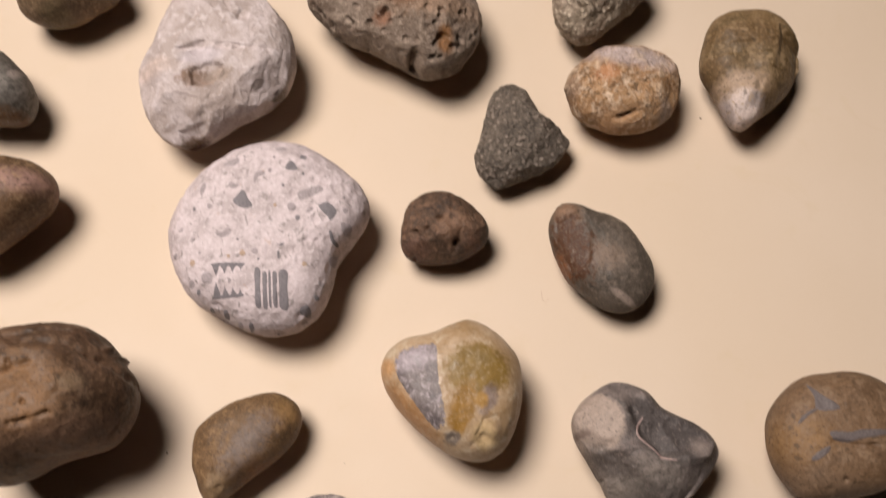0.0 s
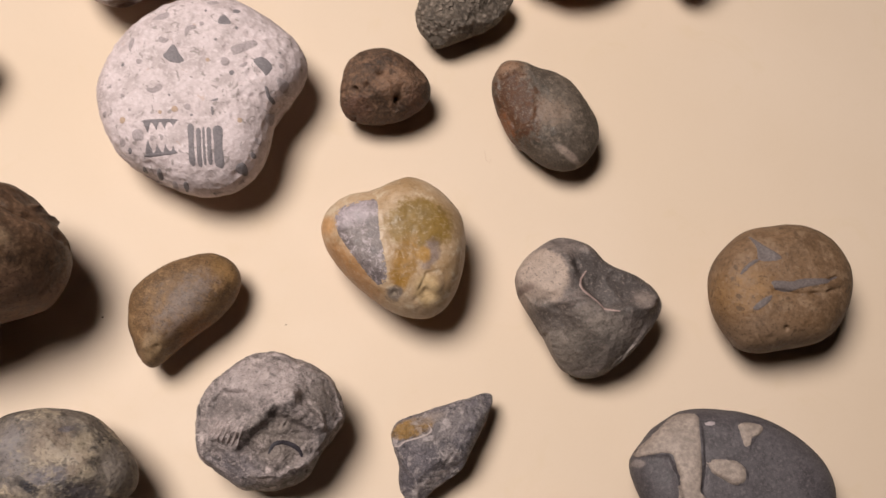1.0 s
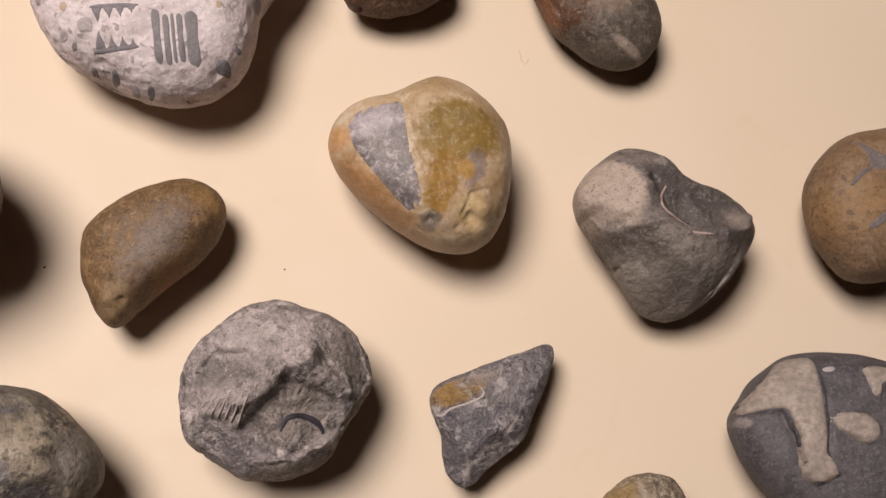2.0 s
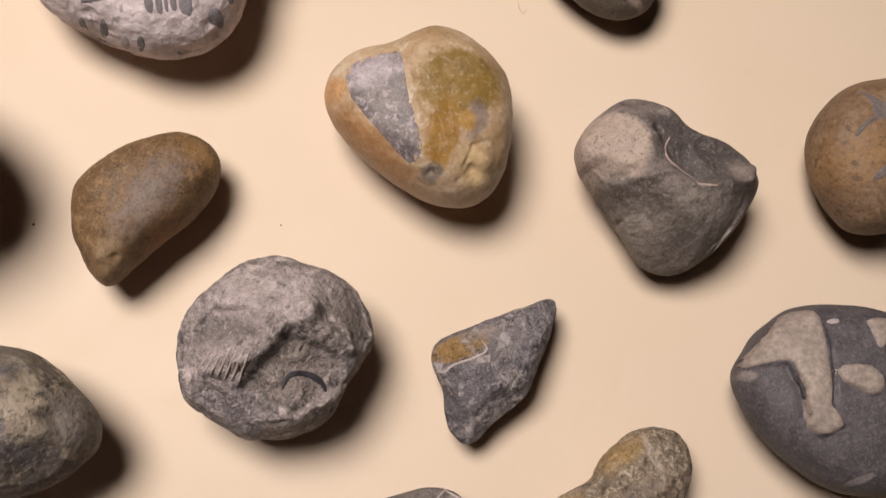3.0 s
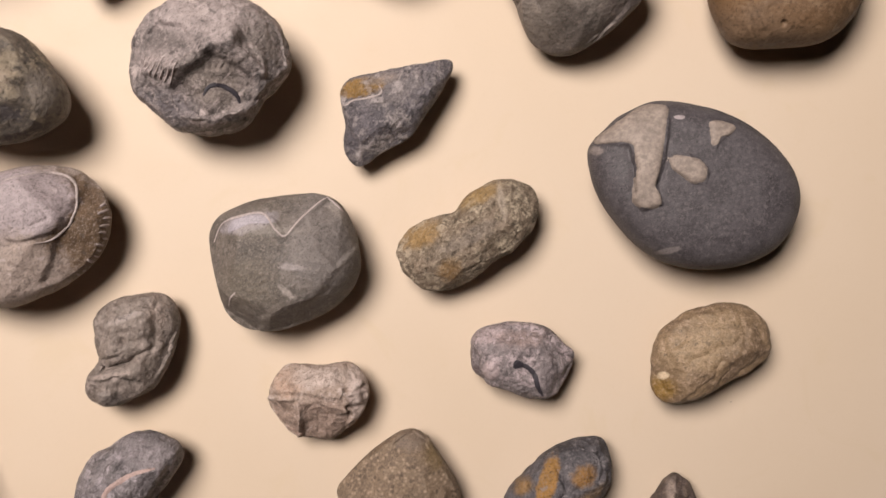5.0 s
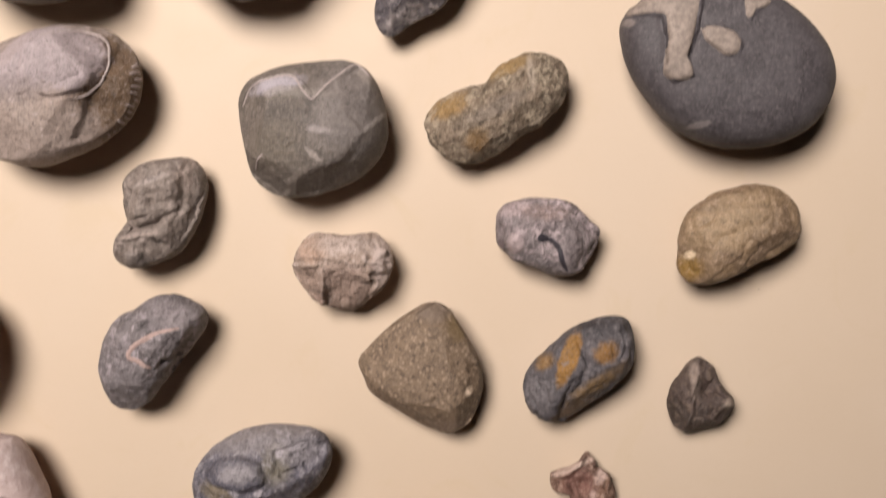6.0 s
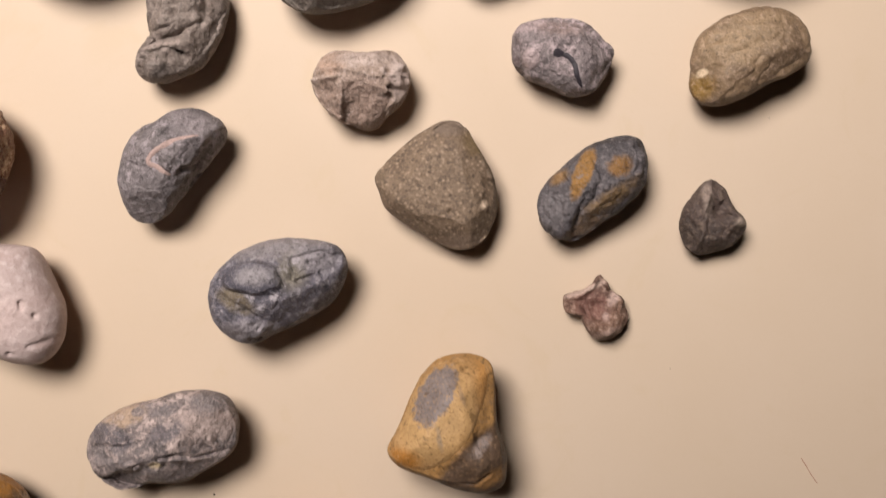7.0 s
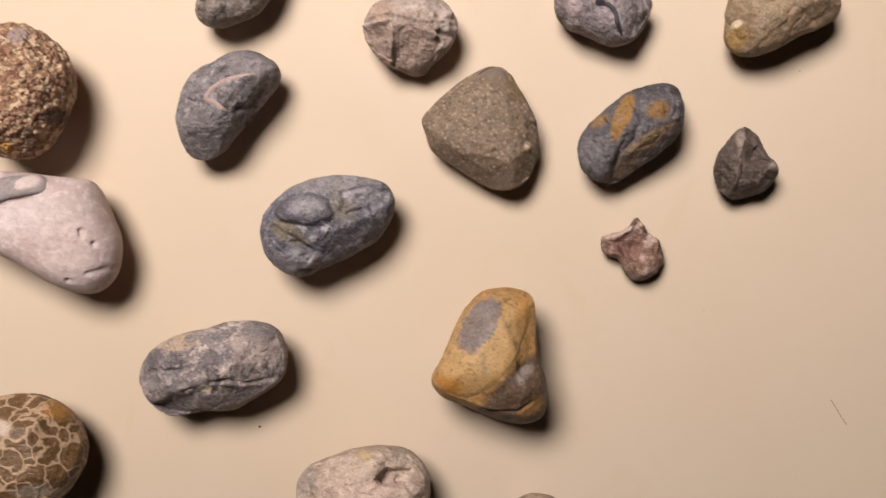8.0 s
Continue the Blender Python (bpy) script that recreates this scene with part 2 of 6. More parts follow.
def stone(name, label, place, girth, height, colours, grain=2.0, crown=0.7, seed=0, rough=(0.3, 8), pits=None, gloss=0.5,
          belly=0.5, lean=(0, 0), cuts=(), bumps=(), patches=(), style="", foot=0.85, ridges=None, grooves=(), worn=1.0, terraces=()):
    """A pebble. girth: radii in mm round its waist, evenly spaced; height in mm; crown: below 1 flattens the top; lean: how far the
    top sits off the waist; cuts: planes (azimuth, elevation, distance in mm) that flatten it; bumps: (x, y, radius, height) in mm; terraces: (outline,
    rise in mm, width of its edge, slope along x, slope along y), raised, sunk or tilted parts of the top with an edge."""
    low, high = height * belly, height * (1 - belly)
    mean = sum(girth) / len(girth)
    AROUND = int(96 + 6.2 * mean)
    UNDER, OVER = AROUND // 7, int(AROUND * 0.36)
    RINGS = UNDER + OVER
    off = Vector((seed * 13.7, seed * 5.3, seed * 9.1))
    planes = []
    for azimuth, elevation, d in cuts:
        a, e = radians(azimuth), radians(elevation)
        planes.append((Vector((math.cos(a) * math.cos(e), math.sin(a) * math.cos(e), math.sin(e))), d))
    rng = random.Random(seed)
    for i in range(5 if worn > 0.5 else 0):
        a, e = 2 * math.pi * (i + rng.uniform(0.1, 0.9)) / 5, radians(rng.uniform(38, 62))
        reach = math.hypot(closed_spline(girth, a / (2 * math.pi)) * math.cos(e), high * math.sin(e))
        planes.append((Vector((math.cos(a) * math.cos(e), math.sin(a) * math.cos(e), math.sin(e))), rng.uniform(0.92, 1.02) * reach))
    steps = []
    for poly, lift, edge, gx, gy in terraces:
        xs, ys = [q[0] for q in poly], [q[1] for q in poly]
        steps.append((poly, lift, edge, gx, gy, sum(xs) / len(xs), sum(ys) / len(ys), min(xs) - edge, max(xs) + edge, min(ys) - edge, max(ys) + edge))
    verts = []
    for j in range(RINGS + 1):
        v = (j - UNDER) / (UNDER if j < UNDER else OVER)
        phi = (math.pi / 2) * v * (1.0 if v > 0 else 0.98)
        c, s = max(math.cos(phi), 0.0), math.sin(phi)
        rho = c ** (crown if s > 0 else foot)
        rise = s * (high if s > 0 else low)
        if s > 0:
            rise = high * (1 - (1 - s) ** 1.0) if crown >= 0.7 else high * s ** 0.9
        for i in range(AROUND):
            u = i / AROUND
            a = 2 * math.pi * u
            r = closed_spline(girth, u)
            r = (r * rho * (0.35 + 0.65 * rho) + mean * rho * 0.65 * (1 - rho)) if s > 0 else r * rho
            p = Vector((r * math.cos(a), r * math.sin(a), rise))
            if s > 0:
                p.x += lean[0] * s
                p.y += lean[1] * s
            for n, d in planes:
                over = p.dot(n) - d
                if over > 0:
                    p -= n * over * 0.93
            out = Vector((p.x / mean, p.y / mean, 1.4 * p.z / height))
            out.normalize()
            q = p + off
            amp, size = rough
            d = amp * (noise.fractal(q / size, 0.85, 2.1, 4) + 0.6 * noise.noise(q / (size * 2.5)))
            if ridges:
                d -= ridges[0] * (1 - abs(noise.noise(q / ridges[1]))) ** 6
            if pits:
                near = noise.voronoi(q / pits[1])[0][0]
                big = noise.noise(q / (pits[1] * 2.2)) + 0.25
                if big > 0:
                    d -= pits[0] * max(0.0, 1 - near / 0.42) ** 0.6 * min(1, big * 2.5)
            if s > -0.2:
                for bx, by, br, bh in bumps:
                    g = ((p.x - bx) ** 2 + (p.y - by) ** 2) / (br * br)
                    if g < 4:
                        d += bh * math.exp(-1.5 * g)
                for path, w, deep in grooves:
                    g = min(segment_distance(p.x, p.y, *path[m], *path[m + 1]) for m in range(len(path) - 1)) / w
                    if g < 2:
                        d -= deep * math.exp(-1.5 * g * g) * (0.65 + 0.9 * noise.noise(q / 3.5))
                for poly, lift, edge, gx, gy, mx, my, x0, x1, y0, y1 in steps:
                    wx = p.x + 0.5 * noise.noise(q / 2.5)
                    wy = p.y + 0.5 * noise.noise(q / 2.5 + Vector((9, 4, 7)))
                    if x0 < wx < x1 and y0 < wy < y1:
                        g = max(0.0, min(1.0, 0.5 + 0.5 * inside(poly, wx, wy) / edge))
                        p.z += (lift + gx * (wx - mx) + gy * (wy - my)) * g * g * (3 - 2 * g) * min(1.0, 5 * (s + 0.2))
            p += out * d
            p.z = max(p.z + low, 0.0)
            verts.append(p / 1000)
    faces = [(j * AROUND + i, j * AROUND + (i + 1) % AROUND, (j + 1) * AROUND + (i + 1) % AROUND, (j + 1) * AROUND + i)
             for j in range(RINGS) for i in range(AROUND)]
    floor_z = min(v.z for v in verts)
    data = bpy.data.meshes.new(name)
    data.from_pydata([(v.x, v.y, v.z - floor_z) for v in verts], [], faces)
    bm = bmesh.new()
    bm.from_mesh(data)
    bmesh.ops.remove_doubles(bm, verts=bm.verts[:], dist=0.00001)
    bm.to_mesh(data)
    bm.free()
    for p in data.polygons:
        p.use_smooth = True
    data.materials.append(stone_material(name, colours, grain, gloss, patches, style, seed, worn))
    ob = new(name, data)
    ob.location = (*place, 0.0)
    return tagged(ob, label, "stone", "collected stones on the table")


# ---- what lies in the stones' faces: fossils, clasts and veins ----
SHAPES = {}


def surface(it):
    if it.name not in SHAPES:
        SHAPES[it.name] = BVHTree.FromPolygons([v.co for v in it.data.vertices], [p.vertices[:] for p in it.data.polygons])
    return SHAPES[it.name]


def drape(tree, x, y, lift):
    hit, normal, _, _ = tree.ray_cast(Vector((x / 1000, y / 1000, 0.2)), Vector((0, 0, -1)))
    if hit is None:
        hit, normal, _, _ = tree.find_nearest(Vector((x / 1000, y / 1000, 0.008)))
    return hit + normal * (lift / 1000)


def inlay(it, name, outline, lift, material, label=""):
    """A low raised patch with a smooth closed outline (mm), laid on the top of a stone."""
    tree = surface(it)
    cx = sum(p[0] for p in outline) / len(outline)
    cy = sum(p[1] for p in outline) / len(outline)
    xs, ys = [p[0] for p in outline], [p[1] for p in outline]
    size = max(max(xs) - min(xs), max(ys) - min(ys))
    n, rings = (24, 4) if size < 6 else ((44, 7) if size < 14 else (72, 14))
    bm = bmesh.new()
    levels = [[bm.verts.new(drape(tree, cx, cy, lift))]]
    for j in range(1, rings + 1):
        r = j / rings
        level = []
        for i in range(n):
            x, y = closed_spline(xs, i / n), closed_spline(ys, i / n)
            wave = 1 + 0.04 * noise.noise(Vector((x * 1.7, y * 1.7, lift * 9)))
            up = lift * (1 - r ** 5) - (0.25 if j == rings else 0.0)
            level.append(bm.verts.new(drape(tree, cx + (x - cx) * r * wave, cy + (y - cy) * r * wave, up)))
        levels.append(level)
    for i in range(n):
        bm.faces.new((levels[0][0], levels[1][i], levels[1][(i + 1) % n]))
        for a, b in zip(levels[1:], levels[2:]):
            bm.faces.new((a[i], b[i], b[(i + 1) % n], a[(i + 1) % n]))
    bmesh.ops.recalc_face_normals(bm, faces=bm.faces[:])
    if sum(f.normal.z for f in bm.faces) < 0:
        bmesh.ops.reverse_faces(bm, faces=bm.faces[:])
    return part(name, bm, material, it, label)


def stroke(it, name, path, width, lift, material, label=""):
    """A thin raised line through points (mm), tapered at its ends, laid on the top of a stone."""
    tree = surface(it)
    pts = [Vector(p) for p in path]
    fine = []
    for i in range(len(pts) - 1):
        a, b, c, d = pts[max(i - 1, 0)], pts[i], pts[i + 1], pts[min(i + 2, len(pts) - 1)]
        for k in range(8):
            s = k / 8
            fine.append(0.5 * (2 * b + (c - a) * s + (2 * a - 5 * b + 4 * c - d) * s * s + (3 * b - a - 3 * c + d) * s ** 3))
    fine.append(pts[-1])
    bm, rows = bmesh.new(), []
    for i, p in enumerate(fine):
        along = (fine[min(i + 1, len(fine) - 1)] - fine[max(i - 1, 0)]).normalized()
        side = Vector((-along.y, along.x))
        u = i / (len(fine) - 1)
        w = width / 2 * min(1.0, 0.35 + 3 * min(u, 1 - u)) * (1 + 0.3 * noise.noise(Vector((p.x, p.y, 3.1))))
        rows.append([bm.verts.new(drape(tree, *(p + side * w * k), lift * (1 - k * k) - (0.2 if abs(k) == 1 else 0))) for k in (-1, -0.6, 0, 0.6, 1)])
    for a, b in zip(rows, rows[1:]):
        for k in range(4):
            bm.faces.new((a[k], b[k], b[k + 1], a[k + 1]))
    bm.normal_update()
    if sum(f.normal.z for f in bm.faces) < 0:
        bmesh.ops.reverse_faces(bm, faces=bm.faces[:])
    return part(name, bm, material, it, label)


grey_fossil = plain_material("grey_fossil", "8b8488", 0.6, 0.7, 0.22)
light_clast = plain_material("light_clast", "b6a9ab", 0.7, 0.75, 0.2)
tan_clast = plain_material("tan_clast", "c8ad99", 0.7, 0.75, 0.15)
pale_fossil = plain_material("pale_fossil", "a3948b", 1.6, 0.65, 0.3)
pale_vein = plain_material("pale_vein", "c4b5b2", 0.6, 0.7, 0.25)
pink_vein = plain_material("pink_vein", "bca29c", 0.6, 0.7, 0.2)
rib_pale = plain_material("rib_pale", "bdadaa", 0.7, 0.75, 0.25)
blue_white_shell = plain_material("blue_white_shell", "b8afb6", 0.6, 0.6, 0.2)
ink_mark = plain_material("ink_mark", "3c373e", 0.8, 0.6, 0.35)
slate_mark = plain_material("slate_mark", "6f6462", 0.7, 0.6, 0.25)
tongue_grey = plain_material("tongue_grey", "9b8f8f", 1.2, 0.7, 0.22)
pink_white = plain_material("pink_white", "d1bdba", 1.2, 0.7, 0.12)
quartz_grey = stone_material("quartz_grey", tones("5f5557", "8d807e", "d2c4c8"), 2.4, 0.4, [(-15.5, 7.3, 7.0, 4.0, 20, "c3b4ba", 0.6, 1.4, 0.8)], "", 6, 0.6)
cut_face = stone_material("cut_face", tones("9e7240", "b78a56", "c59c6e"), 3, 0.5, [(-6.0, 4.2, 11.0, 16.2, -26, "c19c6b", 0.45, 0.50, 0.95), (-14.2, -10.5, 5.2, 3.5, 9, "b3772f", 0.50, 0.60, 0.90), (7.8, 17.0, 3.5, 11.6, 9, "c18c4d", 0.60, 0.50, 0.80), (-7.2, 10.2, 9.6, 4.8, 67, "7f7677", 0.12, 0.90, 0.95), (-4.1, -1.9, 0.7, 3.5, 19, "907f6c", 0.60, 2.00, 0.70), (0.5, 11.7, 0.6, 3.5, 29, "977f69", 0.60, 2.00, 0.60)], "", 5, 0.3)

# ---- the stones, from the far end of the table to the near ----
stone("stone", "olive-brown weathered pebble lying on the cream table", (-0.1266, 0.2242), [21.6, 20.9, 19.7, 18.0, 16.9, 16.5, 16.7, 17.2, 17.4, 17.7, 18.1, 18.6, 18.5, 18.2, 18.5, 19.8, 20.2, 19.3, 18.4, 17.5, 16.5, 15.6, 15.3, 15.6, 16.9, 20.2], 30, tones("624b38", "8c7255", "ad8f72"),
      grain=3, crown=0.8, seed=1, worn=0.35, patches=[(0.1, -18.3, 6.3, 5.0, 2, "766449", 0.50, 0.70, 1.00)], ridges=(0.30, 12))
stone("fossil_stone", "large chalky white stone with a shell imprint", (-0.0648, 0.1929), [30.3, 30.0, 30.0, 29.6, 30.7, 34.3, 37.7, 39.8, 36.4, 31.4, 27.2, 25.1, 24.4, 25.5, 29.4, 30.8, 33.3, 36.5, 38.5, 37.7, 32.6, 29.3, 29.0, 29.9, 30.7, 30.6], 30, tones("c3b0a8", "e2d1cf", "f6e8e8"),
      grain=3, crown=0.55, seed=2, rough=(0.3, 7), worn=0.6, patches=[(-2.6, -6.0, 7.9, 3.5, 11, "cfc2c8", 0.30, 0.60, 0.60), (-3.4, -15.4, 6.3, 3.8, 2, "886b58", 0.40, 1.60, 1.00), (4.8, -13.3, 5.0, 2.9, 25, "b19a88", 0.40, 1.60, 0.70), (-3.3, -36.7, 6.1, 2.9, 2, "654b3a", 0.35, 1.40, 1.00), (26.5, -17.4, 4.8, 2.4, 52, "7f6c5f", 0.40, 1.40, 1.00), (18.4, -15.2, 2.8, 1.3, 47, "998a85", 0.30, 1.00, 1.00), (-21.1, -10.2, 3.8, 7.7, 88, "e5ccc1", 0.60, 0.80, 0.70), (4.0, -22.7, 10.8, 7.5, 2, "bda9a0", 0.60, 1.80, 0.50)], bumps=[(5.3, -18.9, 10.8, -2.1), (-4.3, -5.9, 6.7, -1.3), (-3.1, -26.6, 3.3, 1.6), (-3.7, -36.7, 4.9, -2.0), (-18.9, -11.1, 5.0, 1.6), (17.9, -9.1, 7.6, 1.6), (11.0, 12.1, 3.4, -1.3)], grooves=[([(-11.8, -3.6), (-3.7, -0.5), (6.3, -0.9), (13.8, -2.4), (22.2, -1.9)], 0.6, 0.9), ([(-0.6, 15.8), (6.7, 6.1)], 0.7, 0.5), ([(3.5, 18.4), (9.8, 7.5)], 0.7, 0.5), ([(-6.7, 13.1), (-1.5, 3.5)], 0.7, 0.4), ([(8, -30.4), (17.7, -24.4), (25.5, -17.2)], 0.7, 1), ([(-10.9, -3.7), (-5.6, -2.3), (0.3, -1.8), (7.2, -2.9)], 0.8, 1.0), ([(9.8, -3.2), (16.5, -2.4)], 0.7, 1.0), ([(14.4, -27.5), (20.5, -21.3), (25.1, -16.0)], 0.7, 1.4), ([(9.9, 10.1), (10.7, 15.6)], 1.0, 1.1), ([(-13.7, 2.5), (-8.1, 5.6), (-6.5, 15.6)], 1.0, 0.7)], ridges=(0.25, 9), terraces=[([(-11.8, -3.6), (-3.2, -0.9), (6.1, -1.1), (5.4, -3.1), (-4.8, -5.8)], -0.9, 0.4, 0, 0), ([(-6.2, -12.2), (1.8, -8.9), (6.1, -10.7), (2.6, -17.9), (-4.5, -19.2)], -1.6, 0.7, 0, 0), ([(7.7, -28.1), (21.7, -22), (32.3, -10), (33.9, -19.3), (22.6, -33.4), (6.9, -41.1), (5.3, -35.1)], -2, 1, -0.1, 0.35), ([(-9.8, -33.2), (-0.2, -30.7), (2.9, -37.4), (-5.3, -41)], -1.2, 0.7, 0, 0)])
stone("porous_stone", "large grey-tan stone riddled with bored holes", (0.0041, 0.2167), [31.1, 29.0, 27.8, 26.4, 25.4, 25.3, 26.1, 27.4, 28.5, 30.1, 32.3, 34.4, 36.6, 35.4, 29.8, 27.0, 23.8, 21.6, 21.5, 23.0, 26.2, 31.7, 34.8, 34.8, 34.4, 33.0], 34, tones("725d4d", "9d8878", "c3ae9c"),
      grain=2, crown=0.7, seed=3, rough=(0.5, 6), pits=(2.2, 4), patches=[(18.1, -19.9, 3.0, 4.7, 2, "936334", 0.40, 1.20, 1.00), (-5.5, -12.3, 3.4, 3.0, 2, "976b52", 0.40, 1.00, 1.00), (12.3, -6.8, 17.1, 5.0, 2, "b08c70", 0.60, 1.40, 0.60), (2.0, -6.1, 5.1, 3.0, 2, "856045", 0.50, 1.20, 0.80)], bumps=[(6.9, -26.9, 2.2, -5.5), (-19.2, -18.1, 1.3, -2.6), (-12.8, -20.1, 1.4, -2.9), (-5.5, -23.2, 1.5, -3.1), (24.0, -18.8, 1.0, -2.6), (22.5, -28.0, 1.1, -2.6), (19.2, -32.6, 1.0, -2.1), (-24.0, -16.3, 0.9, -2.1), (17.7, -20.9, 2.7, -3.4), (-5.5, -12.3, 2.4, -2.6), (2.8, -5.6, 1.9, -3.1), (28.7, -16.2, 0.9, -2.0)])
stone("stone", "pale knobbly stone with raised light grains", (0.0819, 0.2279), [19.4, 22.3, 22.7, 22.2, 21.5, 19.8, 18.1, 17.0, 16.8, 17.1, 17.8, 18.8, 19.2, 18.2, 18.0, 19.2, 21.0, 22.9, 23.6, 21.0, 17.8, 15.5, 14.5, 14.4, 15.3, 17.1], 28, tones("85745f", "ab9683", "d9c6b0"),
      grain=2, crown=0.8, seed=4, rough=(0.77, 3.5), style="beaded")
stone("stone", "smooth olive stone with a white tip", (0.1401, 0.1982), [19.6, 20.3, 21.1, 22.2, 23.3, 23.8, 23.1, 22.5, 22.4, 22.0, 20.4, 19.0, 18.6, 19.0, 19.5, 19.4, 19.8, 22.1, 26.2, 26.7, 23.1, 20.7, 19.2, 18.5, 18.5, 18.9], 26, tones("66502f", "866a48", "ab8f6c"),
      grain=5, crown=0.7, seed=5, worn=0.35, patches=[(-1.1, 6.3, 16.6, 4.4, -4, "6d5231", 0.50, 0.80, 0.85), (-14.8, -6.3, 5.0, 4.4, 2, "765b3c", 0.50, 1.00, 0.80), (-6.1, -14.1, 8.8, 5.0, 2, "bfa48e", 0.60, 0.80, 0.80), (-6.8, -23.3, 8.2, 6.7, 2, "dfcbc3", 0.35, 0.80, 1.00), (-10.5, -22.8, 1.1, 4.7, 23, "9b8c89", 0.40, 0.60, 0.70), (-1.6, -20.1, 3.5, 2.5, 33, "817470", 0.40, 0.80, 0.80)], bumps=[(-5.8, -25.1, 4.9, 2.1), (-5.5, -6.7, 9.9, -2.3)], grooves=[([(-14.4, -19), (-11.6, -23.1), (-14, -27.9)], 0.9, 1), ([(-3.9, -19.4), (-5.4, -25.3)], 0.8, 0.9)], terraces=[([(10.6, 11.4), (19.7, 4.3), (16.9, -12.8), (4.8, -28.5), (-5, -32.7), (0.5, -18.1), (7.5, -3.5)], -1.8, 1.4, -0.4, 0), ([(-16.6, 2), (7.8, 4.4), (7.7, -1), (-16.9, -2.9)], -0.5, 0.8, 0, 0)])
stone("stone", "tan and orange lumpy pebble", (0.0911, 0.1856), [21.5, 22.4, 22.6, 20.8, 19.4, 18.6, 18.2, 18.3, 18.5, 18.6, 19.0, 20.0, 21.7, 22.9, 22.4, 22.0, 21.1, 19.3, 18.3, 17.8, 17.8, 18.4, 19.2, 19.9, 20.7, 21.2], 26, tones("a4774d", "c89c70", "dfc3a8"),
      grain=2.5, crown=0.75, seed=6, rough=(0.5, 7), patches=[(1.9, 9.1, 17.5, 5.3, -8, "cebbb8", 0.50, 1.40, 0.90), (-3.6, -17.4, 11.9, 4.8, 2, "cd9c70", 0.50, 0.80, 0.70), (-8.3, 0.7, 4.4, 3.7, 2, "d59163", 0.50, 1.20, 0.60), (15.0, -13.2, 3.2, 4.8, 2, "b1a09a", 0.50, 1.20, 0.60), (-20.4, -2.1, 3.3, 4.9, 2, "8e725f", 0.50, 1.40, 0.70)], grooves=[([(-3.5, -15.3), (-0.8, -14.4), (2.7, -14.0)], 1.0, 2.1), ([(-12.1, -16.4), (-11.5, -12.8), (-8.1, -9.7)], 0.9, 0.8)], bumps=[(-3.7, -19.7, 7.5, 1.0)], ridges=(0.25, 6), style="crust")
stone("stone", "dark grey rough triangular stone", (0.0502, 0.1652), [20.0, 17.7, 14.9, 13.5, 14.0, 16.6, 21.0, 23.7, 21.7, 18.4, 15.5, 13.8, 13.3, 13.8, 15.5, 17.7, 19.7, 21.1, 21.6, 18.9, 16.8, 16.2, 16.5, 17.1, 17.9, 19.1], 19, tones("4d433a", "74675b", "9f8f82"),
      grain=1.2, crown=0.7, seed=7, rough=(0.61, 3.5), style="beaded")
stone("stone", "dark grey smooth pebble with a brown underside", (-0.1476, 0.1777), [15.7, 14.2, 13.2, 12.8, 13.0, 13.8, 15.3, 16.5, 17.3, 16.9, 15.9, 15.4, 15.4, 15.6, 15.6, 15.4, 15.1, 14.6, 14.2, 13.7, 13.6, 14.3, 16.3, 18.4, 18.0, 17.1], 28, tones("49433b", "716962", "90877f"),
      grain=5, crown=0.8, seed=8, worn=0.35, patches=[(8.5, -15.2, 14.3, 4.2, 2, "76563a", 0.50, 1.20, 1.00), (10.8, 2.3, 1.7, 2.4, 2, "b3a29a", 0.50, 0.60, 0.70)])
stone("stone", "smooth brown stone with a paler band", (-0.1396, 0.1310), [21.2, 23.5, 23.2, 21.7, 20.1, 18.6, 17.7, 17.5, 18.0, 18.7, 19.0, 19.4, 20.0, 20.0, 19.8, 20.1, 20.9, 21.7, 21.8, 21.4, 18.8, 16.9, 15.9, 15.7, 16.4, 18.2], 32, tones("5a412a", "836347", "ac8c6c"),
      grain=5, crown=0.8, seed=9, worn=0.35, patches=[(12.3, 4.7, 11.9, 4.4, 2, "b48c81", 0.60, 1.20, 0.70), (16.3, -8.0, 11.4, 4.4, 47, "5c4028", 0.60, 1.00, 0.70)])
it = stone("breccia_stone", "large flat white stone with grey fossil fragments", (-0.0399, 0.1222), [33.0, 37.4, 38.1, 36.5, 35.6, 35.9, 35.5, 35.0, 34.4, 33.7, 33.6, 33.6, 34.1, 35.1, 34.9, 34.6, 34.9, 34.8, 35.1, 36.2, 37.7, 37.8, 35.8, 31.9, 28.6, 29.2], 29, tones("cdbcbc", "efdddf", "fff0f3"),
      grain=1.5, crown=0.42, seed=10, rough=(0.30, 4), pits=(0.7, 4.5), worn=0.45, style="flecked", bumps=[(-13.9, -33.4, 7.6, -1.0), (30.8, -7.9, 5.9, -1.3)])
inlay(it, "fossil_tooth", [(-16.0, -16.2), (-14.5, -16.0), (-13.0, -16.2), (-13.8, -19.3), (-14.1, -20.5), (-14.6, -19.3)], 0.14, grey_fossil, "")
inlay(it, "fossil_tooth", [(-13.0, -16.2), (-11.5, -15.9), (-10.1, -16.1), (-10.9, -18.6), (-11.2, -19.7), (-11.7, -18.6)], 0.14, grey_fossil, "")
inlay(it, "fossil_tooth", [(-10.1, -16.1), (-8.7, -15.9), (-7.4, -16.0), (-8.2, -18.0), (-8.4, -19.2), (-9.0, -18.1)], 0.14, grey_fossil, "")
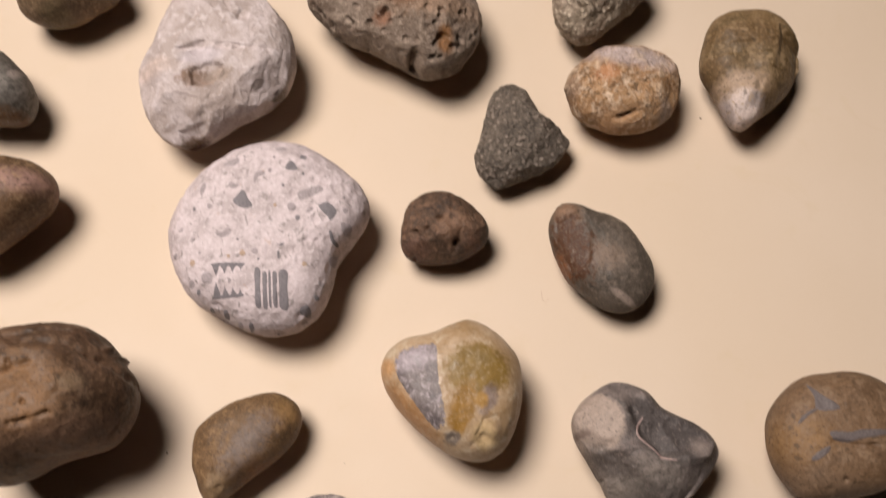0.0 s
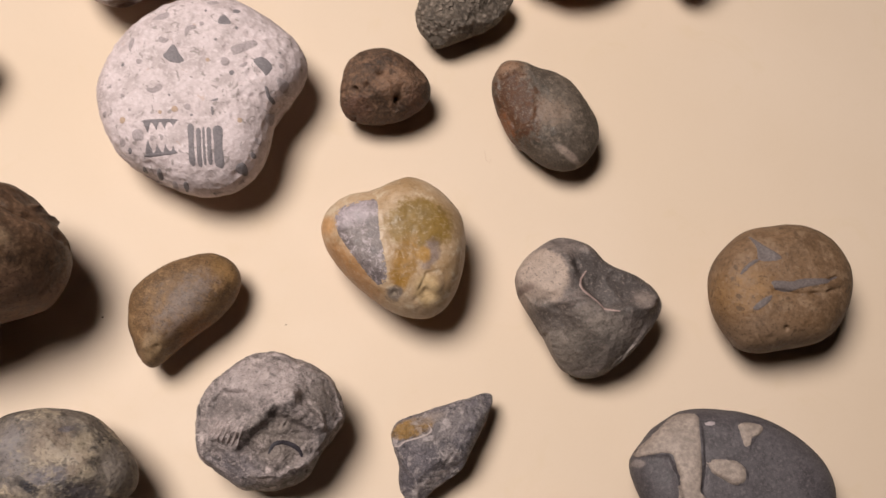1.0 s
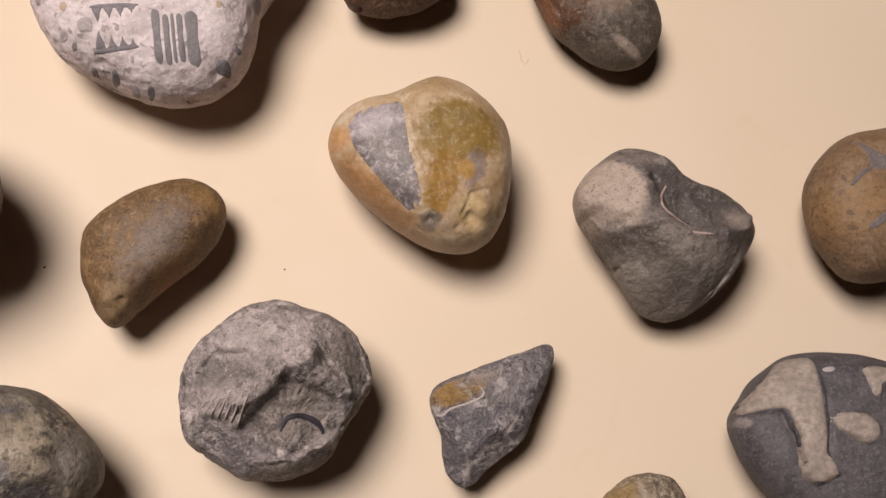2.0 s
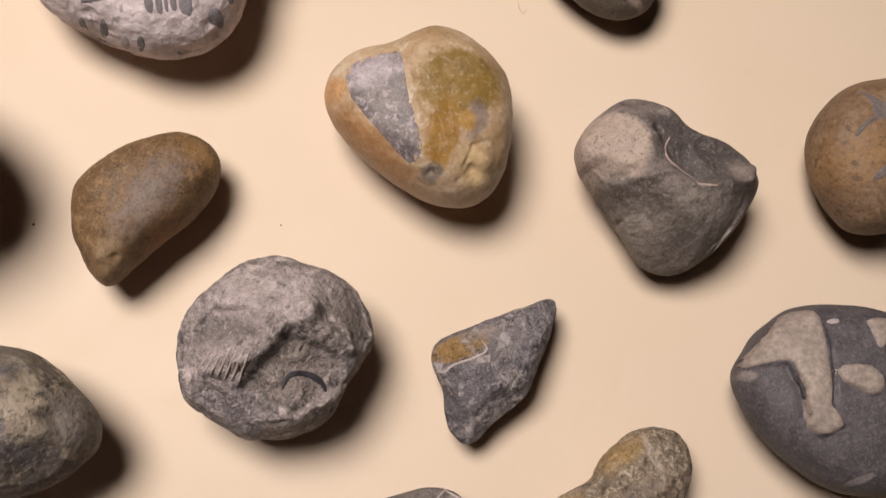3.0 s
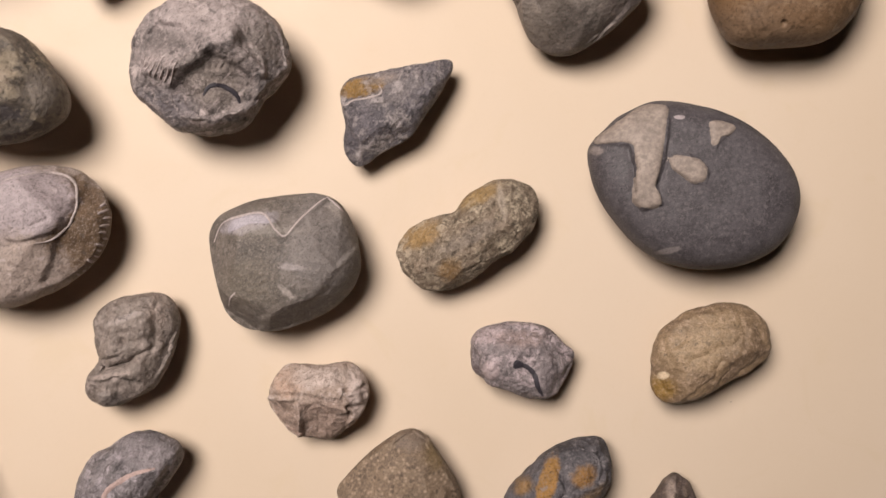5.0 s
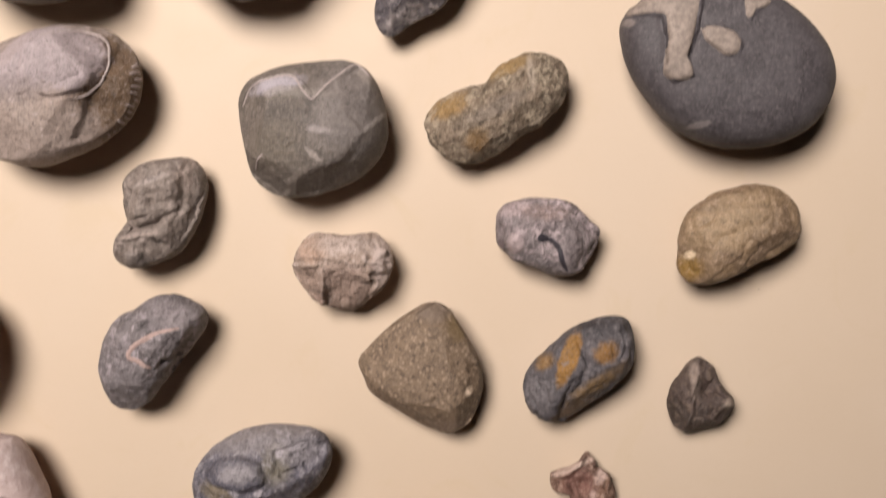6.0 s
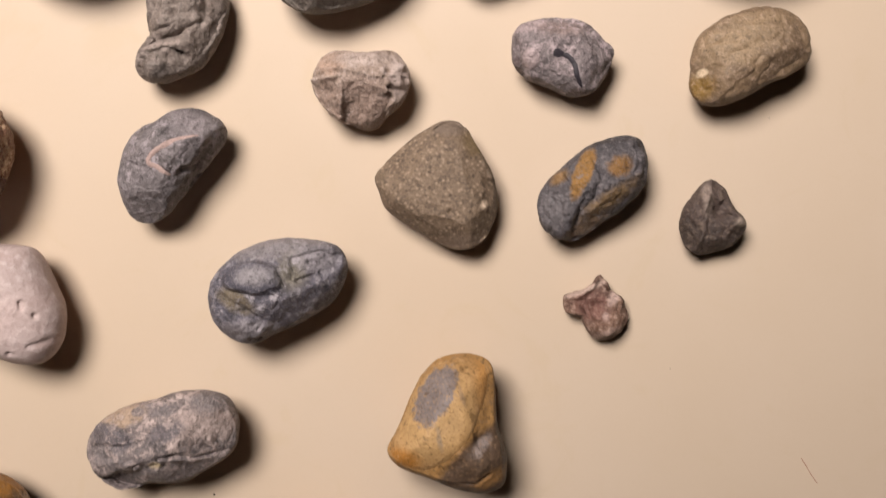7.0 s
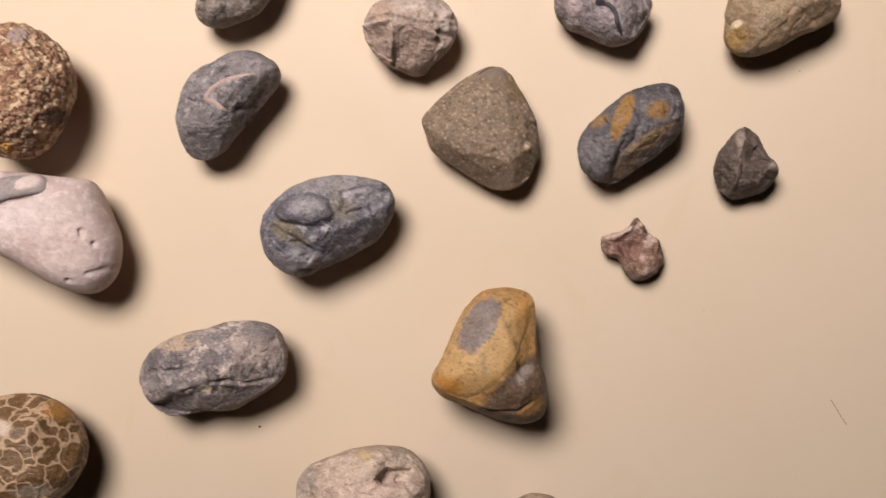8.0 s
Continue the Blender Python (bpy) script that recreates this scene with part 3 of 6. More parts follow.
inlay(it, "fossil_tooth", [(-7.4, -16.0), (-5.9, -15.8), (-4.4, -15.9), (-5.4, -17.3), (-5.7, -18.5), (-6.2, -17.3)], 0.14, grey_fossil, "")
inlay(it, "fossil_tooth", [(-15.1, -26.6), (-13.6, -26.7), (-12.0, -26.6), (-13.5, -23.0), (-14.0, -21.7), (-14.4, -23.0)], 0.14, grey_fossil, "")
inlay(it, "fossil_tooth", [(-12.0, -26.6), (-10.6, -26.6), (-9.1, -26.5), (-10.4, -24.4), (-10.9, -23.1), (-11.2, -24.5)], 0.14, grey_fossil, "")
inlay(it, "fossil_tooth", [(-9.1, -26.5), (-7.8, -26.5), (-6.4, -26.4), (-7.6, -24.8), (-8.1, -23.4), (-8.4, -24.8)], 0.14, grey_fossil, "")
inlay(it, "fossil_tooth", [(-6.4, -26.4), (-5.3, -26.5), (-4.2, -26.4), (-5.1, -25.3), (-5.5, -23.9), (-5.9, -25.3)], 0.14, grey_fossil, "")
stroke(it, "fossil_jaw", [(-16.2, -16.2), (-10.5, -16.0), (-4.2, -15.8)], 1.6, 0.16, grey_fossil)
stroke(it, "fossil_jaw", [(-15.4, -26.8), (-9.8, -26.7), (-4.0, -26.5)], 1.6, 0.16, grey_fossil)
inlay(it, "fossil_bar", [(-1.2, -16.8), (0.9, -17.0), (1.4, -23.8), (2.0, -30.7), (-0.1, -30.4), (-0.6, -23.8)], 0.14, grey_fossil, "")
inlay(it, "fossil_bar", [(1.6, -18.2), (3.2, -18.4), (3.7, -24.7), (4.2, -31.1), (2.6, -30.8), (2.1, -24.7)], 0.14, grey_fossil, "")
inlay(it, "fossil_bar", [(3.6, -17.9), (4.5, -18.2), (5.0, -24.4), (5.5, -30.8), (4.6, -30.4), (4.1, -24.4)], 0.14, grey_fossil, "")
inlay(it, "fossil_bar", [(5.0, -17.9), (6.6, -18.1), (7.0, -24.2), (7.5, -30.6), (6.0, -30.2), (5.5, -24.3)], 0.14, grey_fossil, "")
inlay(it, "fossil_bar", [(7.1, -17.4), (10.3, -17.6), (10.7, -24.3), (11.2, -31.2), (8.1, -30.9), (7.6, -24.4)], 0.14, grey_fossil, "")
inlay(it, "fossil_square", [(-19.5, -18.8), (-15.7, -18.4), (-15.1, -22.2), (-17.1, -22.6), (-19.2, -22.1)], 0.12, light_clast, "")
inlay(it, "clast", [(-12.4, -23.0), (-13.2, -22.7), (-13.4, -21.5), (-13.1, -20.6), (-12.3, -20.8), (-11.8, -22.0)], 0.08, light_clast, "")
inlay(it, "clast", [(-9.2, -22.8), (-9.9, -22.3), (-10.0, -21.2), (-9.4, -20.5), (-8.7, -21.1), (-8.6, -22.2)], 0.08, light_clast, "")
inlay(it, "clast", [(-7.5, 11.9), (-5.1, 8.2), (-3.2, 5.0), (-6.8, 4.2), (-10.9, 6.6), (-10.0, 9.1)], 0.12, grey_fossil, "")
inlay(it, "clast", [(8.6, 24.1), (11.5, 20.4), (10.2, 19.3), (6.4, 19.7), (6.7, 22.3)], 0.12, grey_fossil, "")
inlay(it, "clast", [(-4.4, 14.6), (-4.1, 18.4), (-0.8, 19.5), (0.2, 18.0), (-2.5, 16.7), (-3.7, 14.0)], 0.12, light_clast, "")
inlay(it, "clast", [(-13.1, 14.4), (-10.5, 13.9), (-8.7, 13.2), (-10.3, 11.8), (-12.3, 12.1)], 0.12, light_clast, "")
inlay(it, "clast", [(11.2, 11.0), (15.3, 12.8), (19.4, 14.4), (21.0, 12.5), (16.9, 9.8), (12.8, 7.7), (11.7, 8.7)], 0.12, light_clast, "")
inlay(it, "clast", [(9.0, 3.8), (8.2, 5.4), (8.6, 7.2), (10.5, 7.3), (11.9, 5.7), (10.8, 3.9)], 0.10, light_clast, "")
inlay(it, "clast", [(19.1, 6.9), (22.6, 8.2), (26.0, 4.6), (23.9, 0.7), (22.4, 2.5), (19.8, 4.9)], 0.12, grey_fossil, "")
inlay(it, "clast", [(23.0, -1.9), (24.3, -2.4), (25.0, -4.8), (26.9, -6.2), (25.8, -7.4), (23.8, -5.8)], 0.12, grey_fossil, "")
inlay(it, "clast", [(27.1, 1.6), (31.3, 0.7), (29.6, -3.0), (27.5, -2.3)], 0.12, light_clast, "")
inlay(it, "clast", [(23.2, -11.2), (25.4, -9.2), (28.2, -10.1), (27.5, -13.5), (23.8, -14.1)], 0.12, light_clast, "")
inlay(it, "clast", [(14.0, -30.4), (16.6, -28.0), (18.5, -29.4), (18.2, -31.7), (15.5, -32.0)], 0.12, grey_fossil, "")
inlay(it, "clast", [(11.5, 27.1), (14.0, 26.1), (13.1, 24.3), (11.0, 24.7)], 0.12, grey_fossil, "")
inlay(it, "clast", [(-15.9, -4.9), (-13.0, -4.3), (-10.8, -2.8), (-9.9, -4.8), (-13.2, -6.6)], 0.12, light_clast, "")
inlay(it, "clast", [(-22.9, 12.3), (-21.3, 14.9), (-20.8, 12.4), (-22.1, 8.8)], 0.12, light_clast, "")
inlay(it, "clast", [(-16.3, 21.7), (-11.4, 24.9), (-9.6, 22.9), (-12.0, 21.0)], 0.12, light_clast, "")
inlay(it, "clast", [(1.5, 28.9), (4.2, 30.0), (6.7, 29.0), (4.4, 27.4)], 0.12, light_clast, "")
inlay(it, "clast", [(5.7, -8.9), (7.5, -7.9), (8.6, -7.7), (8.0, -8.9)], 0.12, grey_fossil, "")
inlay(it, "clast", [(6.1, -10.7), (6.9, -10.6), (7.3, -13.7), (6.6, -13.9)], 0.12, grey_fossil, "")
inlay(it, "clast", [(14.5, 3.8), (17.1, 6.1), (17.7, 4.9), (15.9, 3.3)], 0.12, light_clast, "")
inlay(it, "clast", [(-23.2, 3.7), (-23.8, 3.3), (-24.6, 3.6), (-24.5, 4.4), (-24.0, 4.9), (-23.4, 4.5)], 0.10, grey_fossil, "")
inlay(it, "clast", [(-19.0, 4.0), (-19.7, 5.0), (-19.6, 6.2), (-18.4, 6.4), (-17.4, 5.4), (-17.9, 4.2)], 0.10, light_clast, "")
inlay(it, "clast", [(-29.2, -10.9), (-28.8, -12.0), (-29.4, -12.9), (-30.5, -12.6), (-31.0, -11.6), (-30.3, -10.7)], 0.10, light_clast, "")
inlay(it, "clast", [(13.0, 0.6), (11.9, 0.4), (11.3, 1.4), (11.6, 2.5), (12.7, 2.6), (13.5, 1.7)], 0.10, grey_fossil, "")
inlay(it, "clast", [(12.7, 17.7), (12.5, 18.3), (12.6, 19.0), (13.3, 19.0), (13.8, 18.4), (13.4, 17.7)], 0.10, grey_fossil, "")
inlay(it, "clast", [(5.9, 13.1), (5.7, 13.8), (6.2, 14.3), (6.9, 14.0), (7.0, 13.3), (6.5, 12.9)], 0.10, grey_fossil, "")
inlay(it, "clast", [(0.5, 19.1), (0.4, 20.2), (1.3, 20.6), (2.2, 20.0), (1.9, 19.0), (1.2, 18.5)], 0.10, light_clast, "")
inlay(it, "clast", [(2.5, 25.5), (2.7, 25.0), (2.6, 24.4), (2.1, 24.4), (1.6, 24.9), (1.9, 25.5)], 0.10, grey_fossil, "")
inlay(it, "clast", [(-20.4, -12.7), (-21.0, -12.3), (-21.0, -11.7), (-20.5, -11.3), (-19.9, -11.7), (-19.9, -12.4)], 0.10, light_clast, "")
inlay(it, "clast", [(-5.2, -13.2), (-6.5, -12.9), (-6.8, -11.7), (-6.1, -10.6), (-4.9, -10.9), (-4.2, -12.2)], 0.10, tan_clast, "")
inlay(it, "clast", [(-2.0, -9.7), (-0.6, -9.9), (-0.2, -11.2), (-0.7, -12.4), (-2.0, -12.2), (-2.9, -10.9)], 0.10, light_clast, "")
inlay(it, "clast", [(-10.3, -12.2), (-9.7, -12.6), (-9.6, -13.5), (-10.4, -13.9), (-11.1, -13.4), (-11.0, -12.5)], 0.10, tan_clast, "")
inlay(it, "clast", [(28.0, 4.3), (27.5, 5.3), (27.7, 6.4), (28.8, 6.5), (29.7, 5.6), (29.1, 4.5)], 0.10, light_clast, "")
inlay(it, "clast", [(-0.0, -13.3), (0.5, -13.6), (0.5, -14.2), (0.0, -14.5), (-0.5, -14.2), (-0.5, -13.6)], 0.10, grey_fossil, "")
inlay(it, "clast", [(-22.1, -21.0), (-21.6, -22.5), (-22.7, -23.4), (-24.2, -22.9), (-24.4, -21.4), (-23.4, -20.4)], 0.10, light_clast, "")
inlay(it, "clast", [(-19.9, -23.9), (-19.6, -24.9), (-20.2, -25.7), (-21.1, -25.5), (-21.5, -24.5), (-20.9, -23.7)], 0.10, grey_fossil, "")
inlay(it, "clast", [(-16.2, -31.6), (-17.5, -31.0), (-17.6, -29.6), (-16.6, -28.8), (-15.4, -29.4), (-15.1, -30.8)], 0.10, grey_fossil, "")
inlay(it, "clast", [(-10.7, -30.1), (-9.8, -31.1), (-9.8, -32.4), (-11.1, -32.8), (-12.3, -31.9), (-11.9, -30.5)], 0.10, grey_fossil, "")
inlay(it, "clast", [(-6.3, -33.8), (-4.9, -34.5), (-4.7, -36.1), (-5.9, -36.9), (-7.3, -36.2), (-7.5, -34.6)], 0.10, light_clast, "")
inlay(it, "clast", [(-1.2, -34.9), (-0.9, -36.1), (-1.9, -36.8), (-3.1, -36.3), (-3.1, -35.1), (-2.2, -34.4)], 0.10, grey_fossil, "")
inlay(it, "clast", [(7.4, -36.8), (7.8, -37.5), (7.6, -38.3), (6.7, -38.4), (6.0, -37.7), (6.5, -36.8)], 0.10, grey_fossil, "")
inlay(it, "clast", [(11.5, -38.0), (11.1, -36.8), (11.9, -35.9), (13.1, -36.2), (13.5, -37.4), (12.7, -38.3)], 0.10, grey_fossil, "")
inlay(it, "clast", [(20.9, -19.6), (22.2, -19.7), (22.6, -20.9), (22.2, -22.0), (21.0, -21.9), (20.1, -20.8)], 0.10, light_clast, "")
inlay(it, "clast", [(19.0, -25.6), (19.4, -24.6), (20.4, -24.6), (21.1, -25.5), (20.6, -26.5), (19.6, -26.6)], 0.10, grey_fossil, "")
inlay(it, "clast", [(16.5, -16.0), (15.5, -16.3), (14.7, -15.5), (14.9, -14.4), (16.0, -14.1), (16.8, -14.9)], 0.10, tan_clast, "")
inlay(it, "clast", [(-24.1, -15.4), (-23.7, -14.2), (-22.5, -14.0), (-21.6, -15.1), (-22.0, -16.3), (-23.3, -16.5)], 0.10, tan_clast, "")
inlay(it, "clast", [(-27.2, -3.8), (-27.8, -4.0), (-28.4, -3.5), (-28.3, -2.7), (-27.7, -2.5), (-27.1, -3.0)], 0.10, light_clast, "")
inlay(it, "clast", [(-23.3, -7.9), (-23.9, -7.3), (-24.0, -6.5), (-23.2, -6.2), (-22.4, -6.7), (-22.6, -7.6)], 0.10, light_clast, "")
inlay(it, "clast", [(-7.9, -7.4), (-8.1, -6.9), (-8.0, -6.5), (-7.5, -6.5), (-7.2, -6.9), (-7.5, -7.4)], 0.10, grey_fossil, "")
inlay(it, "clast", [(27.7, 10.6), (28.1, 10.5), (28.3, 10.1), (28.1, 9.7), (27.6, 9.7), (27.3, 10.2)], 0.10, grey_fossil, "")
inlay(it, "clast", [(3.5, 6.6), (4.3, 6.9), (4.9, 6.3), (4.8, 5.4), (4.0, 5.1), (3.4, 5.7)], 0.10, tan_clast, "")
stone("stone", "small round brown pebble with dark holes", (0.0227, 0.1273), [17.3, 16.2, 14.7, 13.8, 13.6, 13.8, 13.9, 14.2, 14.7, 15.2, 15.5, 15.3, 14.7, 14.7, 15.3, 16.2, 16.5, 15.2, 14.1, 13.4, 13.0, 13.2, 13.6, 14.3, 15.5, 16.9], 22, tones("3d2c21", "6a4f3d", "98755d"),
      grain=2.5, crown=0.75, seed=11, rough=(0.33, 7), pits=(1.0, 6), bumps=[(-0.7, 1.3, 1.7, -2.3), (5.7, -8.0, 1.7, -3.1), (-6.0, -3.6, 1.2, -2.1), (-10.1, -4.5, 1.0, -1.8), (-10.3, -12.5, 1.2, -1.8), (2.7, -3.6, 3.8, 1.2), (3.8, 4.7, 1.2, -1.3)], patches=[(4.3, -1.7, 6.0, 5.5, 1, "94715a", 0.50, 1.00, 0.80), (-9.1, -10.2, 5.1, 3.6, 1, "725143", 0.50, 1.00, 0.70), (12.1, -9.7, 3.4, 5.4, 1, "6f4a37", 0.50, 1.00, 0.70)], terraces=[([(-12.6, -1.4), (-4.4, -5.5), (9.7, -9.4), (15.8, -7.1), (11.8, -13.6), (-6.2, -15.8), (-11.9, -12.1)], -1, 1.2, 0, 0.2)])
stone("stone", "grey pebble with a rusty red end", (0.0805, 0.1181), [17.6, 16.1, 15.4, 15.4, 15.7, 16.1, 16.6, 17.9, 21.3, 24.4, 23.6, 21.2, 18.3, 16.4, 15.4, 15.2, 15.2, 15.3, 16.2, 18.0, 20.2, 21.8, 22.4, 22.1, 21.1, 19.5], 21, tones("4f453c", "6d6055", "8d7c6e"),
      grain=2, crown=0.8, seed=12, worn=0.35, patches=[(-12.7, 14.3, 4.7, 5.6, 1, "97765f", 0.50, 0.80, 1.00), (-2.5, -2.7, 4.5, 9.3, 88, "937c6c", 0.60, 1.20, 0.80), (-10.9, 1.6, 6.7, 12.7, 12, "553116", 0.30, 2.20, 1.00), (-15.2, -5.7, 2.6, 6.2, 22, "975f3c", 0.50, 1.40, 0.60), (6.7, -16.7, 4.9, 1.2, -28, "bfaa9d", 0.50, 0.80, 0.80)], bumps=[(-10.0, 3.4, 7.7, -1.0)], terraces=[([(-17.2, 10.6), (-7.3, 15.9), (-4.3, 5.5), (-5.8, -6.3), (-11.9, -7.5), (-16.7, 1.9)], -1.3, 1, 0, 0)])
stone("stone", "large brown boulder-like stone", (-0.1071, 0.0584), [31.4, 31.2, 28.7, 28.4, 28.1, 26.4, 25.0, 24.3, 24.7, 26.0, 27.2, 27.5, 29.5, 29.9, 28.6, 28.3, 29.0, 30.1, 29.7, 26.4, 23.1, 21.7, 22.4, 25.0, 28.6, 30.1], 54, tones("4a3524", "6d503b", "8a6b52"),
      grain=4, crown=0.75, seed=13, rough=(0.44, 12), worn=0.35, patches=[(3.7, -1.4, 11.3, 10.8, 23, "956d47", 0.50, 1.00, 0.80), (17.1, 17.2, 13.2, 2.6, -11, "5e4330", 0.40, 0.80, 0.70), (18.2, -14.5, 14.6, 5.2, 17, "97745f", 0.70, 1.00, 0.60), (16.8, 1.5, 3.4, 2.6, 1, "9d8266", 0.50, 1.00, 0.60)], grooves=[([(-6.0, 1.4), (-1.5, 5.0), (4.1, 7.1)], 1.2, 2.1), ([(1.2, -12.0), (6.8, -10.6), (11.9, -8.4)], 1.0, 1.6), ([(-0.5, 14.6), (13.2, 14.9), (26.0, 9.1), (34.3, 3.6)], 1.2, 1.6)], bumps=[(4.0, -3.1, 7.6, -1.6), (22.4, 15.2, 1.0, 1.8), (24.9, 13.7, 0.9, 1.6), (4.4, -5.6, 0.9, -1.3), (-1.9, 7.1, 0.9, -1.3)], ridges=(0.25, 10), terraces=[([(-7.8, 16.2), (5.9, 20.3), (20.3, 19.7), (30.5, 9.8), (36, 1), (27.2, 7.9), (12.3, 13), (-1.7, 11.8)], -1.6, 1.2, 0, 0)])
stone("stone", "ochre pebble with a grey middle", (-0.0430, 0.0485), [16.5, 19.3, 21.4, 21.6, 20.4, 18.0, 15.8, 14.5, 13.9, 13.7, 14.0, 14.9, 16.0, 16.6, 17.2, 18.4, 19.4, 21.5, 22.6, 17.0, 13.7, 12.2, 11.6, 11.8, 12.8, 14.3], 22, tones("654b31", "856545", "a4825d"),
      grain=2, crown=0.75, seed=14, worn=0.35, patches=[(3.4, -1.8, 11.2, 4.8, 53, "86766f", 0.60, 2.40, 0.80), (-6.3, -16.0, 3.9, 4.6, -2, "977d5f", 0.50, 1.40, 0.80), (6.8, -10.9, 6.3, 3.7, 35, "93602f", 0.60, 1.20, 0.70), (14.8, 10.0, 5.1, 2.9, -38, "a88150", 0.60, 1.00, 0.60)], bumps=[(-8.9, -15.0, 2.2, 1.2), (-5.5, -16.1, 1.2, -1.3), (-2.4, -18.9, 1.7, -1.6)])
it = stone("agate_stone", "polished yellow stone with grey and mustard patches", (0.0291, 0.0680), [22.2, 22.7, 23.1, 23.1, 23.1, 23.5, 23.5, 21.9, 20.7, 21.7, 24.5, 26.8, 27.1, 24.9, 22.5, 20.8, 19.9, 19.9, 20.8, 22.4, 24.4, 26.2, 26.2, 24.7, 23.2, 22.3], 30, tones("b59268", "d0b292", "e4cfb4"),
      grain=5, crown=0.6, seed=15, gloss=0.32, worn=0.35, patches=[(-16.9, -11.7, 19.2, 5.0, -49, "b37e4b", 0.50, 0.60, 0.80), (-24.7, 4.7, 2.7, 3.8, 59, "d7a16b", 0.50, 0.60, 0.80), (6.2, 3.3, 10.5, 9.2, -1, "8f7032", 0.22, 0.90, 0.95), (1.6, -9.5, 4.0, 9.0, -14, "9c7020", 0.30, 0.90, 0.95), (6.9, 7.8, 4.7, 2.8, -0, "977f56", 0.60, 1.00, 0.60), (9.8, -6.4, 2.7, 5.3, -22, "97847c", 0.35, 1.20, 0.90), (7.8, -6.7, 2.1, 2.6, -1, "bc8f4a", 0.40, 0.80, 0.90), (-1.6, -18.6, 2.7, 2.1, -1, "7b706a", 0.30, 1.20, 0.90), (8.9, -17.6, 4.1, 4.6, 29, "d3b486", 0.40, 0.80, 0.80)], bumps=[(-13.4, -0.3, 7.1, -1.0), (8.8, -19.0, 2.6, -1.7), (11.7, -16.3, 2.6, 1.2), (-1.6, -18.7, 1.3, -0.8)], grooves=[([(12.7, -11.6), (8.6, -12.9), (7.0, -16.9), (5.1, -20.9)], 0.7, 0.8)])
inlay(it, "grey_field", [(-21.8, 8.5), (-18.5, 11.4), (-13.5, 12.7), (-7.7, 12.7), (-6.8, 6.9), (-6.3, 0.5), (-4.7, -6.7), (-3.3, -14.5), (-5.8, -17.1), (-9.4, -14.5), (-13.1, -9.9), (-17.8, -3.6), (-21.3, 2.9)], 0.06, quartz_grey, "rough grey quartz field")
it = stone("stone", "grey angular stone with a pale knob", (0.0915, 0.0480), [25.1, 23.0, 20.0, 18.0, 17.2, 17.8, 20.2, 22.4, 24.7, 25.1, 24.9, 23.7, 21.6, 19.6, 18.5, 18.1, 18.3, 19.4, 21.1, 22.8, 23.3, 22.5, 21.5, 21.3, 21.9, 23.4], 29, tones("675d5a", "827672", "a1918a"),
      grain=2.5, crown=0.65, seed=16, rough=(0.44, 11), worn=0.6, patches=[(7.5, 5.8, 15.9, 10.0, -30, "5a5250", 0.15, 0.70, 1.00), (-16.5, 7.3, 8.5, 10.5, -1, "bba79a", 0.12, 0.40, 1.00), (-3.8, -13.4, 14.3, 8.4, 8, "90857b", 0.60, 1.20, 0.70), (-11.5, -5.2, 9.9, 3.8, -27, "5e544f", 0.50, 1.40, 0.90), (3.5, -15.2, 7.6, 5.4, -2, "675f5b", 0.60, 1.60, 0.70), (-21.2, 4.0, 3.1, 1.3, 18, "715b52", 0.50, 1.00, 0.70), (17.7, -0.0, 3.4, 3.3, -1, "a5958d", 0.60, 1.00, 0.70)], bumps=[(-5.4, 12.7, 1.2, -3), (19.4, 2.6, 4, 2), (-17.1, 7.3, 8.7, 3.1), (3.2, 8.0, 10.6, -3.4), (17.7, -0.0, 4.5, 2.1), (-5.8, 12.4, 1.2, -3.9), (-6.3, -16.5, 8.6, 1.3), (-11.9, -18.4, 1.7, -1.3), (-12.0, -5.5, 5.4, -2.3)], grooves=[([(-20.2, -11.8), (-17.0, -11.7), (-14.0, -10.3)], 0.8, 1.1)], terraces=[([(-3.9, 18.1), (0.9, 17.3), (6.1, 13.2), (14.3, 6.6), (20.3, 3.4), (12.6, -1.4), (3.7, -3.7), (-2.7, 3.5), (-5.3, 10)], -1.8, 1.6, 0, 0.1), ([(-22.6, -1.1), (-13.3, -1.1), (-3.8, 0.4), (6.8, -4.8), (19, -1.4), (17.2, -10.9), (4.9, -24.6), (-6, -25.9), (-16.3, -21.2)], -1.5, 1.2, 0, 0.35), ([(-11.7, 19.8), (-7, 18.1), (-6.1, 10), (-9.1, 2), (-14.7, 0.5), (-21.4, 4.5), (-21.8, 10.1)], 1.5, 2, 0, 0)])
stroke(it, "vein", [(-1.4, 9.6), (-3.6, 5.9), (-3.5, 2.9), (0.6, -0.3), (3.7, -3.7), (8.4, -4.5)], 1.3, 0.14, pink_vein, "pale pinkish vein")
